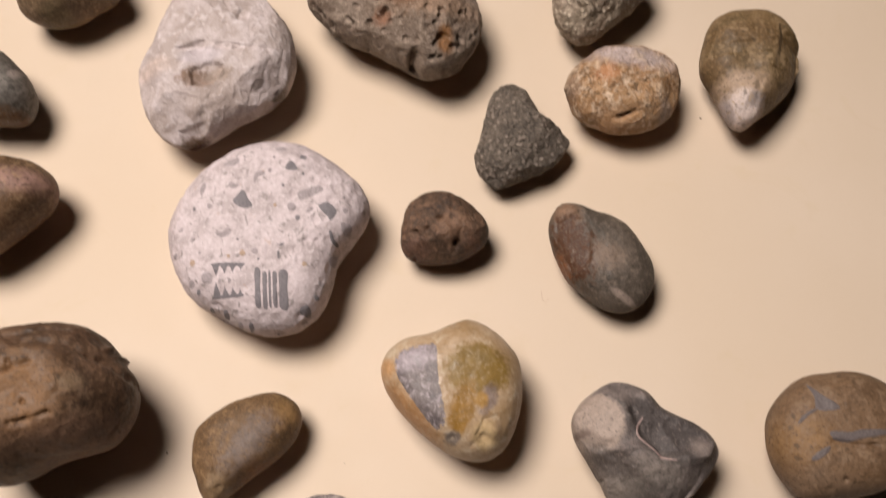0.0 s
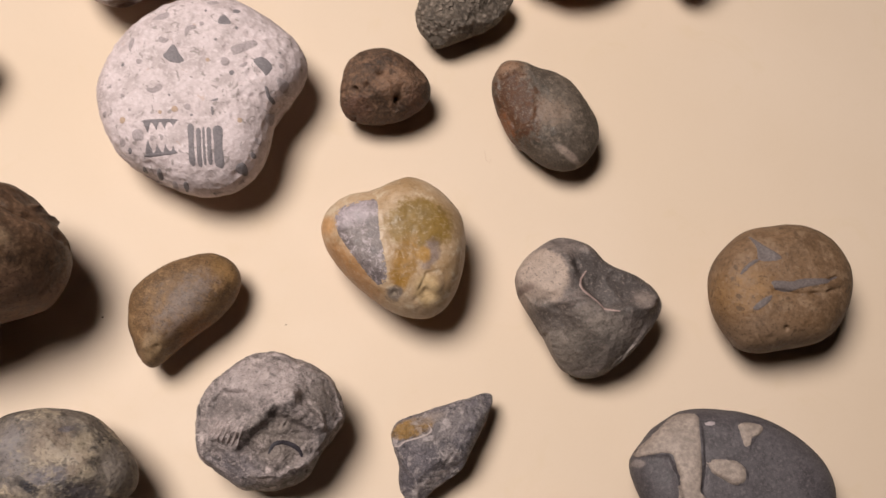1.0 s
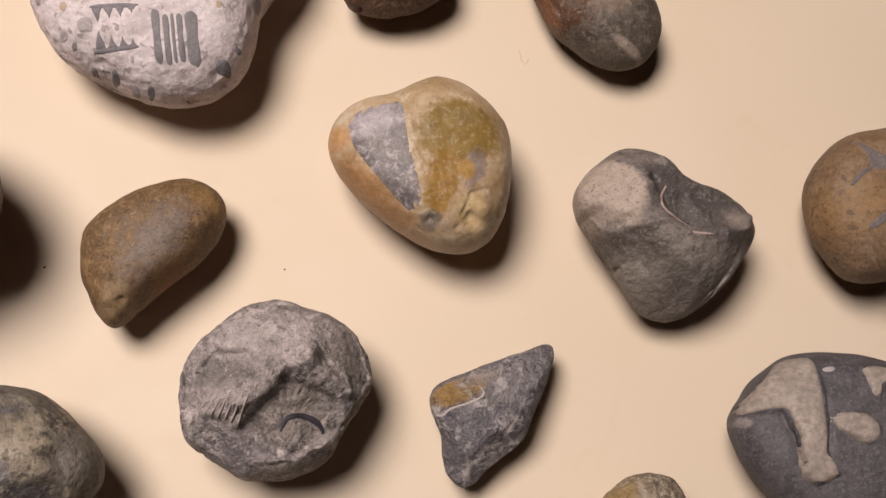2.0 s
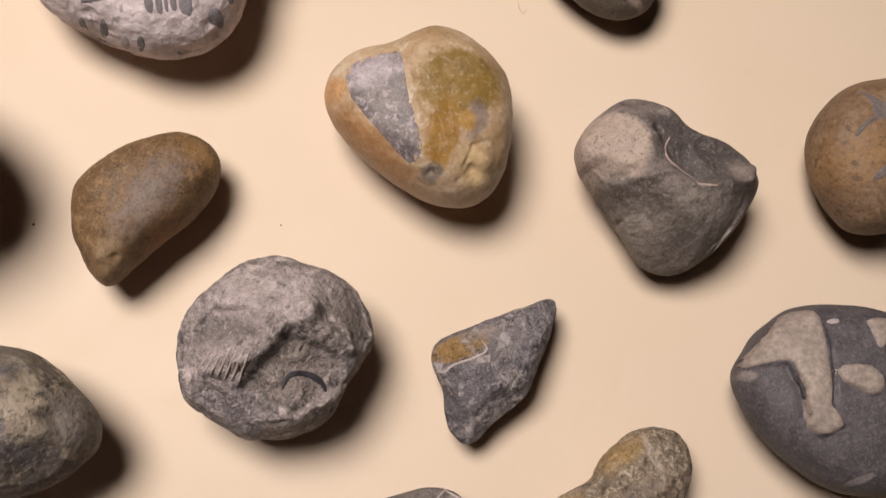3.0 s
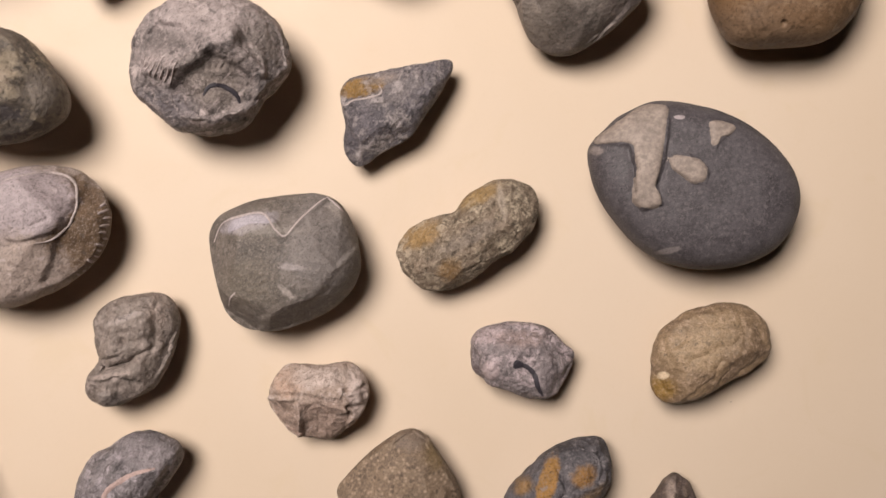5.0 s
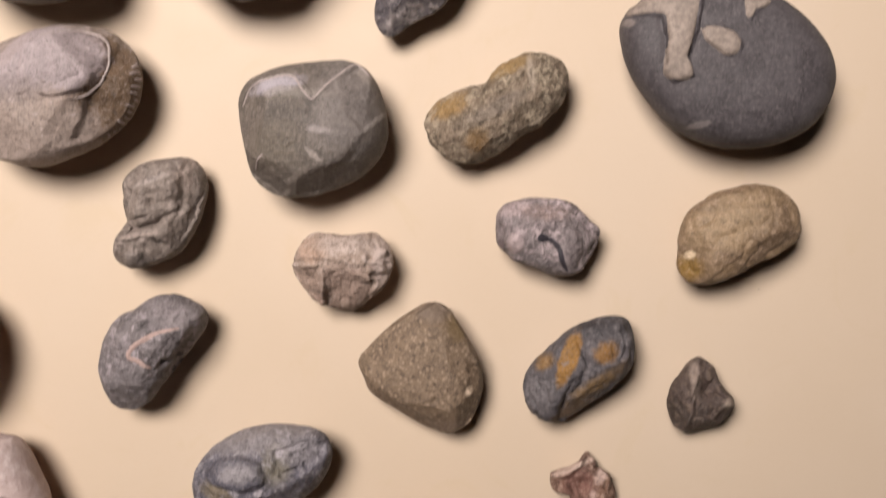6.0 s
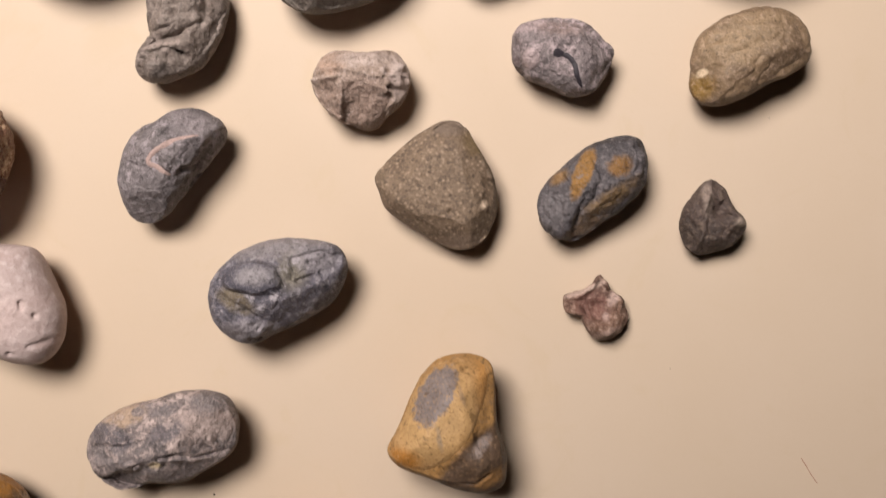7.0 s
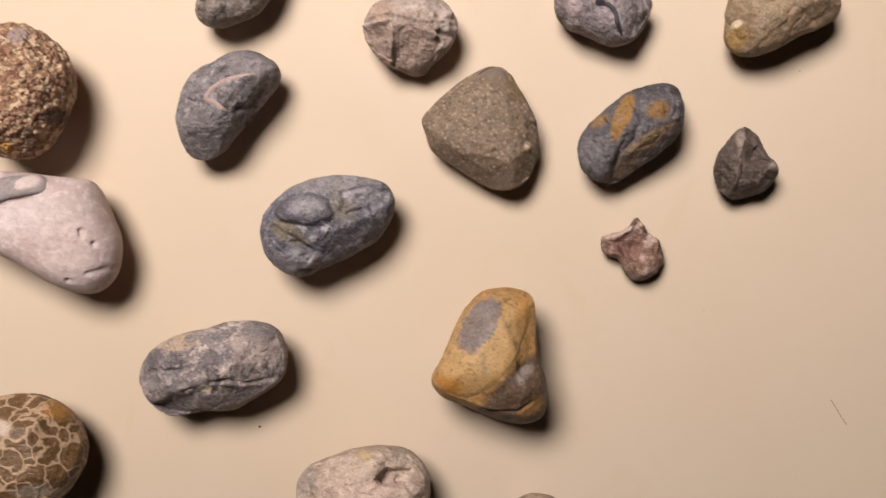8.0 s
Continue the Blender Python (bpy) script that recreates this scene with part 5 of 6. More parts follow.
stone("stone", "small pale pinkish broken stone", (0.0303, -0.0883), [14.7, 15.6, 15.8, 15.4, 14.8, 12.7, 11.1, 10.6, 11.0, 12.3, 14.6, 15.3, 15.4, 15.5, 15.1, 14.2, 13.4, 13.2, 13.0, 12.9, 13.3, 13.9, 13.4, 12.7, 13.0, 14.0], 18, tones("9f897c", "c2ab9d", "decac2"),
      grain=2.5, crown=0.55, seed=26, rough=(0.3, 7), patches=[(1.1, -6.5, 8.8, 8.1, 8, "a38b7f", 0.30, 0.70, 0.90), (-10.0, -3.9, 3.4, 4.1, 8, "a68e81", 0.25, 0.60, 0.90), (-9.9, 4.7, 4.4, 3.7, 8, "cdab96", 0.40, 0.80, 0.70), (0.8, 7.9, 10.1, 2.4, 8, "d3bfb6", 0.50, 1.20, 0.80), (11.5, 4.3, 2.7, 6.1, 8, "dcc8c1", 0.50, 1.40, 0.80)], bumps=[(8.7, 1.1, 1.3, 1.2), (10.7, 3.4, 1.3, 1.3), (11.2, 6.4, 1.4, 1.2), (8.8, 4.8, 1, -1), (8, -1.3, 1.2, 1), (0.3, -6.7, 5.9, -1.6), (-10.0, -3.9, 2.7, -1.3), (10.3, 6.7, 2.4, 1.2), (11.9, 1.8, 2.0, 1.2)], grooves=[([(-6.3, 2.7), (-4.5, -3.9), (-4.7, -11.1)], 0.8, -1.3), ([(-14.4, -0.7), (-6, 0.7)], 0.7, -1), ([(-3, -2), (-2.4, -10.5)], 0.5, 0.4), ([(0.4, -2.4), (1.2, -11.7)], 0.5, 0.4), ([(4, -3), (4.4, -12.1)], 0.5, 0.4), ([(-7.8, 4.5), (-6.3, -0.8), (-5.5, -9.2)], 1.0, -1.0), ([(-13.9, -0.8), (-6.1, -0.1)], 1.0, -1.0), ([(-5.0, 0.3), (8.1, -1.3)], 1.2, -0.8), ([(7.5, 2.6), (13.4, 3.4)], 0.8, 0.8), ([(8.8, -0.3), (13.4, -0.0)], 0.8, 0.8)], ridges=(0.25, 5), terraces=[([(-15.2, -1.1), (-5.9, 0.2), (-4.4, -10.7), (-9.8, -8.9), (-13.6, -6.1)], -2, 0.6, 0, 0.2), ([(-5.4, 1.4), (2.7, -0.3), (10.7, -2.1), (8.3, -13.2), (3, -14.2), (-3.8, -12)], -2.4, 0.7, 0, 0.3), ([(-13.9, 8.1), (7.9, 11.6), (12.7, 8), (9.2, 2.3), (2.4, 1.9), (-5.6, 2.8), (-13, 1.7)], 0.5, 0.8, 0, -0.1)])
it = stone("fossil_stone", "small light grey stone with a black squiggle", (0.0912, -0.0696), [15.7, 16.1, 14.2, 13.2, 12.8, 12.3, 11.8, 11.6, 12.1, 13.1, 14.5, 15.9, 16.0, 15.9, 15.6, 14.7, 13.4, 11.8, 11.0, 11.1, 11.9, 13.1, 14.2, 15.1, 15.1, 15.2], 18, tones("7f7476", "9f9394", "cab8bb"),
      grain=1.5, crown=0.6, seed=33, rough=(0.35, 7), patches=[(-9.8, -3.6, 2.5, 2.9, 8, "dfc9ca", 0.30, 0.80, 1.00), (-11.4, 6.7, 4.7, 2.0, 23, "ceb9ba", 0.50, 1.00, 0.90), (-2.0, 6.9, 6.8, 2.4, 8, "ad948d", 0.60, 1.40, 0.60), (-1.6, -8.5, 8.5, 3.4, 8, "8b8283", 0.60, 1.40, 0.60), (-13.8, -4.2, 1.0, 1.4, 8, "614f4f", 0.40, 0.80, 0.80)], ridges=(0.30, 5), bumps=[(-10.2, -2.3, 2.6, 1.5), (-11.9, -7.3, 2, -1.2), (-13.4, 3.6, 4, 1.2), (1.4, -4.5, 3.5, -0.8), (-9.8, -3.6, 3.0, 1.0), (-0.7, -2.4, 5.1, -1.0)], style="crust", terraces=[([(7.5, 7.5), (16, 1.8), (13.2, -8.9), (6.7, -5.5), (8.5, 1.3)], -1, 0.9, -0.35, 0), ([(-14.4, -7.6), (-2.9, -10), (8.3, -10.9), (2.9, -14.6), (-11, -13.2)], -1.5, 0.9, 0, 0.4)])
stroke(it, "squiggle", [(-2.9, -0.7), (1, -1.3), (3.5, -3.6), (4.9, -7), (7, -9.9)], 2.0, 0.12, ink_mark, "black curling squiggle")
inlay(it, "squiggle_head", [(-1.2, -2.3), (-3.3, -2.2), (-3.7, -0.7), (-2.9, 0.6), (-0.9, 0.5), (0.3, -0.8)], 0.20, ink_mark, "")
# the small cream patch next to the ochre spot is a painted highlight
stone("stone", "tan wrinkled egg-shaped stone", (0.1484, -0.0609), [19.1, 20.1, 20.2, 19.8, 18.4, 17.0, 15.4, 14.2, 13.7, 13.7, 14.0, 14.8, 16.1, 17.0, 17.8, 19.0, 20.8, 20.9, 18.3, 15.6, 13.6, 12.0, 11.3, 11.8, 13.4, 16.0], 20, tones("76604d", "9c8266", "bea38c"),
      grain=2, crown=0.7, seed=34, rough=(0.28, 5), worn=0.6, patches=[(-13.4, -12.9, 3.7, 3.7, 8, "93702f", 0.50, 0.90, 0.85), (-13.8, -8.7, 1.5, 1.2, 38, "f8debd", 0.30, 0.60, 0.90), (-3.9, 2.4, 11.8, 6.7, 28, "ae9576", 0.60, 1.40, 0.60)], ridges=(0.50, 7), gloss=.45)
it = stone("fossil_stone", "grey stone with a pale shell outline", (-0.0261, -0.1207), [12.1, 14.1, 17.4, 20.8, 20.4, 19.2, 17.2, 14.8, 12.9, 12.7, 13.1, 13.3, 13.5, 13.9, 14.7, 15.9, 17.2, 18.9, 20.8, 19.8, 17.0, 13.5, 11.6, 10.8, 10.6, 11.0], 21, tones("6d6668", "8c8384", "b2a7ac"),
      grain=2, crown=0.7, seed=35, rough=(0.5, 9), patches=[(-2.9, -11.0, 8.1, 7.2, 9, "7f7779", 0.60, 1.20, 0.70), (5.8, 12.4, 7.2, 3.6, -11, "a59a9d", 0.60, 1.60, 0.70), (-6.9, 1.2, 5.4, 5.5, 9, "9b9193", 0.60, 1.60, 0.60), (5.7, -13.3, 4.5, 4.5, 9, "686062", 0.60, 1.00, 0.70)], bumps=[(13.6, 10.0, 5.0, 1.6), (-0.4, 5.9, 5.4, 1.0), (10.7, -5.2, 5.4, -1.6)], grooves=[([(-8.6, 1.8), (-3.6, 8.5), (2.6, 12.8), (10.8, 14.8)], 1, 0.8), ([(-9.7, -2.6), (-3.6, -3.4)], 1, 0.7), ([(12.7, 6.2), (11.6, 2.0), (7.5, -2.9)], 1.3, 1.4), ([(-4.8, 5.2), (1.0, 8.3), (6.1, 11.0)], 1.3, 0.7)], ridges=(0.25, 7), style="crust", terraces=[([(0.7, 2), (5.2, 6.4), (10.9, 9.5), (13.1, 5.8), (9.5, 0.2), (5, -4.2), (2, -2.3)], 1, 0.6, 0, 0), ([(12.5, 9.8), (18, 14.1), (17.2, 5.5), (12.6, -0.2), (10.1, 0.8), (12.5, 5.3)], -2, 0.8, -0.3, 0), ([(11, 1.2), (13.3, -2.7), (6.9, -17.2), (0.4, -19.8), (5.9, -10.5)], -1.5, 1.5, -0.3, 0)])
stroke(it, "shell_outline", [(11, 8.9), (5.1, 6.9), (0.5, 3.8), (-2.2, 0.9), (-2.7, -1.6), (-0, -2.4), (2.2, -3.6), (4, -4.2)], 2.0, 0.2, pink_vein, "pale pinkish shell outline")
stone("stone", "olive sandy kite-shaped stone", (0.0598, -0.1159), [17.9, 16.9, 16.4, 16.3, 16.9, 18.3, 21.0, 20.7, 19.0, 17.9, 17.6, 18.0, 19.3, 21.2, 19.6, 19.0, 17.3, 16.0, 15.7, 16.4, 18.0, 20.1, 21.4, 21.3, 20.0, 19.1], 18, tones("6e5b4b", "8b7561", "ad9681"),
      grain=0.9, crown=0.6, seed=36, rough=(0.11, 7), worn=0.6, style="sandy", patches=[(0.2, 18.3, 5.4, 2.7, 8, "827165", 0.50, 1.00, 0.90), (8.3, 15.2, 3.7, 4.1, 8, "826b47", 0.60, 1.20, 0.70), (13.9, -4.0, 1.4, 1.5, 8, "d7bfa8", 0.30, 0.80, 1.00), (-19.1, 0.2, 1.7, 2.0, 8, "766452", 0.50, 1.00, 0.70), (8.5, -16.4, 6.8, 2.4, 8, "7d6b5f", 0.50, 1.00, 0.60)], cuts=[(115, 20, 27), (235, 24, 26), (0, 25, 24)], grooves=[([(4.9, 18.9), (10.6, 11.2), (14.4, 4.9)], 0.7, -0.5)], bumps=[(14, -4.3, 1.1, 0.9), (3.9, -7.8, 0.8, -0.8), (-6.1, 2, 0.8, -0.6)], terraces=[([(-5.1, 17.2), (0.1, 21.2), (4.6, 18.9), (5.6, 16.3), (0.7, 14.6), (-4.8, 14.5)], -0.8, 0.5, 0, -0.2), ([(12.4, 4.6), (18.5, 3.7), (19.9, -9.8), (10.7, -19.6), (11.3, -9.3), (13.5, -0.4)], -1.2, 0.9, -0.4, 0), ([(-22, -0.3), (-17.8, 0.3), (-13.3, -7.6), (3.2, -14.7), (7.3, -20.1), (-1.2, -20.5), (-18.1, -10)], -1.2, 0.9, 0.15, 0.35)])
stone("stone", "dark blue-grey stone with ochre bands", (0.1068, -0.1091), [14.6, 16.8, 18.4, 20.0, 21.0, 18.4, 16.0, 14.1, 12.6, 11.7, 11.4, 11.7, 12.7, 14.5, 16.8, 18.6, 19.8, 20.0, 19.2, 17.1, 13.9, 12.0, 11.2, 11.2, 11.6, 12.6], 19, tones("423e42", "625c60", "8a8284"),
      grain=2.5, crown=0.75, seed=37, rough=(0.35, 7), patches=[(-4.6, 3.4, 8.5, 2.6, 76, "a0763f", 0.20, 0.80, 1.00), (6.1, 7.0, 3.7, 2.9, 38, "996f3c", 0.40, 1.00, 0.95), (-11.3, 1.1, 3.0, 1.7, 48, "9c7644", 0.50, 1.20, 0.80), (4.7, -3.4, 9.3, 2.4, 43, "856945", 0.60, 1.40, 0.90), (-0.8, -12.7, 6.7, 1.7, 38, "816850", 0.60, 1.40, 0.80), (-11.7, -8.3, 4.4, 5.1, 8, "767073", 0.50, 1.00, 0.80)], grooves=[([(-10.5, 0.9), (-5.4, -3.2), (-4.2, -9.9), (-6.5, -17.4)], 0.9, 0.8), ([(-14.7, -4.5), (-9.8, -8.9), (-9.1, -15.7)], 0.5, 0.6), ([(-15.6, -9.8), (-11.8, -12.6), (-11.2, -16.8)], 0.5, 0.6), ([(6.9, 15.6), (11.2, 14.2), (12.9, 9.7), (11.4, 5.7)], 0.7, 1), ([(-2.1, 9.2), (1.4, 2.9), (-0.2, -4.2)], 0.8, 1), ([(-11.3, 1.1), (-6.4, -3.3), (-4.8, -9.0), (-5.8, -16.0)], 1.2, 0.7), ([(5.4, 15.8), (10.3, 14.7), (12.5, 11.0)], 1.0, 1.1), ([(-2.2, 9.2), (1.2, 2.9), (-0.4, -4.1)], 1.3, 0.9)], ridges=(0.40, 5), bumps=[(-8.2, -1.6, 1.8, 1.3), (-8.2, -1.6, 0.8, -1)], terraces=[([(4.7, 15.3), (10.5, 17), (14.6, 12.5), (13.1, 4.6), (10, 5.8), (11.3, 11.1), (9.3, 13.4)], 0.9, 0.6, 0, 0), ([(-3.8, -3), (7.2, 3.7), (13.7, 6.3), (10.3, -6.1), (-0.2, -16.1), (-5.8, -18.6)], -1.4, 1, 0, 0.25)])
stone("stone", "tiny dark brown chipped stone", (0.1456, -0.1139), [11.4, 10.2, 8.8, 8.7, 9.3, 10.5, 11.7, 13.0, 12.1, 10.3, 9.2, 8.9, 9.1, 9.6, 10.1, 10.3, 10.8, 11.5, 11.4, 11.1, 10.7, 10.1, 9.9, 10.1, 10.5, 11.0], 13, tones("403531", "5e4e49", "827063"),
      grain=2, crown=0.7, seed=38, rough=(0.55, 5), bumps=[(1.4, 4.5, 3.8, -3.1), (-3.1, 5.6, 2.4, 1.3), (6.8, 0.9, 2.4, 1.3)], cuts=[(200, 35, 7.5), (-70, 35, 8)], patches=[(-3.2, 6.5, 1.7, 5.2, 8, "a7958b", 0.50, 1.00, 0.80), (8.1, 0.6, 2.1, 1.4, 8, "ad9c8f", 0.50, 1.00, 0.80)], grooves=[([(-1.9, 12.1), (-2.6, 2.2), (-3.5, -8.8)], 0.7, -1)], terraces=[([(-1.9, 7.2), (3, 6.8), (5.9, 1.6), (3.3, -4.8), (-1.4, -5), (-3.4, 0.3)], -1.4, 0.6, -0.1, 0), ([(5, 5), (10.8, 1.5), (7.9, -3.3), (4.3, -2.1)], 0.8, 0.6, 0, 0)])
stone("stone_chip", "tiny thin reddish brown stone chip", (0.1149, -0.1471), [9.6, 8.8, 8.2, 7.9, 7.7, 7.9, 9.6, 10.0, 8.3, 8.0, 8.3, 9.2, 10.9, 11.3, 10.1, 6.7, 6.3, 6.7, 7.5, 8.5, 9.6, 9.7, 9.6, 9.7, 9.8, 9.9], 8, tones("5c4036", "80604f", "c4a899"),
      grain=2, crown=0.45, seed=39, rough=(0.22, 4), bumps=[(-2.4, 1.2, 4.2, -3.1), (5.2, 3.1, 2.4, 1.6), (3.0, -5.9, 2.8, 1.3), (-9.5, 1.9, 1.7, 1.3)], patches=[(-2.4, 1.2, 5.9, 4.5, -12, "855d54", 0.50, 1.00, 0.90), (-4.8, 6.1, 7.0, 0.9, 30, "d7bdb0", 0.40, 0.90, 0.90), (2.4, -1.6, 1.0, 1.4, 8, "cfb4ac", 0.50, 1.80, 0.60), (4.1, 4.7, 1.4, 3.5, -22, "cbb1a8", 0.50, 1.60, 0.70), (3.1, -6.8, 5.2, 1.0, 28, "ad9287", 0.50, 1.20, 0.70)], style="", grooves=[([(-11.3, 2.5), (-5.6, 5.9), (-0.1, 10.8)], 0.8, -1)], terraces=[([(-8, 1.7), (-0.7, 8.7), (4.5, 5.6), (5.9, 0.2), (2, -3.9), (-3.9, -2.6)], -1.8, 0.8, 0, 0), ([(-0.7, -3.9), (8.6, -0.8), (7.6, -6.3), (1.8, -8.8)], 0.8, 0.6, 0, 0)])
stone("fossil_stone", "blue-grey oval stone with ring-shaped fossils", (0.0134, -0.1544), [19.3, 21.6, 23.5, 23.1, 20.0, 17.5, 15.8, 14.9, 14.6, 14.8, 15.3, 16.3, 17.8, 19.5, 20.9, 21.3, 21.7, 21.2, 20.1, 17.9, 15.0, 13.7, 13.3, 13.7, 14.8, 17.0], 25, tones("4f4c58", "75707c", "b3acb2"),
      grain=2, crown=0.75, seed=40, rough=(0.25, 8), patches=[(-1.0, 13.0, 17.0, 4.2, 14, "a69d9f", 0.50, 1.60, 0.85), (-5.3, 2.2, 9.8, 4.7, 9, "55525f", 0.20, 0.70, 0.95), (-4.7, 3.3, 5.7, 2.8, 9, "ada6aa", 0.60, 1.20, 0.90), (-9.5, -5.5, 6.4, 3.1, -19, "847661", 0.35, 1.00, 0.90), (6.0, 6.0, 3.9, 5.9, 9, "908773", 0.60, 1.20, 0.70), (6.1, 9.7, 1.3, 1.4, 9, "e9dfe4", 0.20, 0.50, 1.00), (11.2, 10.9, 6.9, 4.0, -1, "a79fa4", 0.60, 1.40, 0.70), (8.0, -5.6, 11.8, 5.9, 24, "655f69", 0.60, 1.40, 0.70), (-4.6, -13.7, 7.9, 3.0, 9, "999194", 0.60, 1.40, 0.70)], bumps=[(-5.4, 2.7, 6.9, 1.7), (-7.6, -8.2, 3.9, -1.0), (6.4, 4.1, 3.0, -1.0)], grooves=[([(-15.5, 0.3), (-11.7, 5.5), (-5.3, 7.8), (1, 7), (4.2, 2.5), (1.8, -2), (-5.5, -2.5), (-12.2, -2.6)], 0.8, 0.6), ([(-11.6, -7.4), (-4.6, -9.1)], 0.8, 1.0), ([(8.7, 3.9), (15.2, 7.5)], 0.8, 1.0), ([(10.4, 9.6), (15.1, 11.7)], 0.7, 1.1), ([(-18.3, -1.5), (-10.4, 8.4), (2.1, 14.5)], 1.5, -0.6), ([(-5.7, -13.1), (0.4, -8.9), (4.4, -1.6)], 0.8, 0.4), ([(-9.6, -9.1), (-6.4, -9.2), (-2.8, -9.6)], 0.8, 1.7), ([(8.4, 3.9), (11.6, 5.3), (14.5, 6.0)], 0.8, 1.0), ([(-4.5, -17.1), (-0.2, -16.4), (3.0, -14.9)], 0.7, 1.4), ([(-12.5, -2.5), (-9.4, -3.0), (-3.6, -2.0), (2.1, -0.1)], 0.8, 0.9)], ridges=(0.20, 5), style="crust", terraces=[([(-15.5, 0.3), (-11.7, 5.2), (-5.3, 7.4), (0.7, 6.6), (3.7, 2.5), (1.4, -1.5), (-5.6, -2), (-12.3, -2.3)], 1.6, 0.8, 0, 0), ([(-15.5, -3.6), (-4.8, -7.6), (0.1, -10), (-2.2, -14), (-9.7, -11), (-15.5, -7.8)], -1.1, 0.6, 0, 0), ([(4.1, 9.8), (12.3, 13.8), (19.5, 13.1), (18.4, 8.4), (12.2, 2.5), (6.7, 3.4)], -1.2, 0.7, 0, 0), ([(4.5, -1.9), (13.9, 2.7), (22.4, 11), (24, 4.5), (17.5, -4.8), (3.2, -16.9), (-3.3, -17.8), (1.1, -11.5)], -1.6, 1.2, -0.25, 0.25)])
it = stone("stone", "smooth pinkish white wedge-shaped stone", (-0.0743, -0.1703), [23.8, 21.5, 20.5, 20.5, 20.5, 18.5, 17.0, 16.8, 17.7, 19.6, 23.5, 26.5, 26.7, 27.1, 25.7, 20.6, 17.1, 15.2, 14.5, 15.0, 16.6, 19.4, 23.3, 26.6, 27.0, 25.5], 24, tones("c1aaa6", "d7c2bf", "e7d4d3"),
      grain=3, crown=0.55, seed=41, rough=(0.17, 8), worn=0.35, patches=[(-6.0, 1.0, 8.4, 4.2, 9, "decccc", 0.60, 1.00, 0.60), (6.9, -5.4, 12.6, 6.4, 29, "c8afaa", 0.70, 1.00, 0.50)], bumps=[(14.4, 0.6, 0.9, -1.2), (18.8, -2.7, 0.9, -1.2), (12.5, -15.5, 0.9, -1.0), (14.7, -0.8, 0.9, -0.9)], grooves=[([(18.0, -12.4), (21.2, -10.6), (24.2, -9.1)], 0.9, 0.7), ([(6.2, -7.2), (9.2, -6.1)], 0.7, 0.5), ([(-14.9, 2.8), (-7.1, 7.1), (0.5, 9.4)], 1.0, 1.1)])
inlay(it, "raised_tongue", [(-22.8, 4.8), (-18.5, 10.3), (-12.6, 13.7), (-7.0, 15.2), (-1.8, 16.0), (1.0, 13.8), (0.6, 10.5), (-4.2, 8.5), (-11.1, 5.6), (-18.9, 1.1)], 1.30, tongue_grey, "raised grey rounded tongue")
inlay(it, "tongue_face", [(-9.5, 11.2), (-7.3, 14.0), (-3.3, 15.5), (-0.0, 14.1), (-0.4, 11.4), (-4.3, 9.4), (-8.0, 8.8)], 1.75, pink_white, "")
stone("conglomerate_stone", "coarse brown grainy conglomerate stone", (-0.0908, -0.1285), [17.2, 17.7, 18.3, 19.0, 19.5, 20.1, 20.9, 21.5, 21.8, 21.2, 20.2, 18.4, 17.1, 16.6, 16.7, 17.4, 18.5, 19.6, 20.6, 21.8, 22.3, 21.6, 20.5, 19.0, 17.7, 17.1], 30, tones("855540", "b98a6b", "edccaa"),
      grain=1.2, crown=0.75, seed=42, rough=(0.77, 3), style="coarse", patches=[(1.3, 15.9, 3.1, 3.0, 9, "aa928d", 0.20, 0.60, 1.00), (15.0, -7.0, 3.1, 1.7, 50, "5b3a31", 0.30, 0.80, 1.00), (3.4, -19.0, 2.1, 1.7, 9, "c68c3e", 0.40, 0.80, 1.00)])
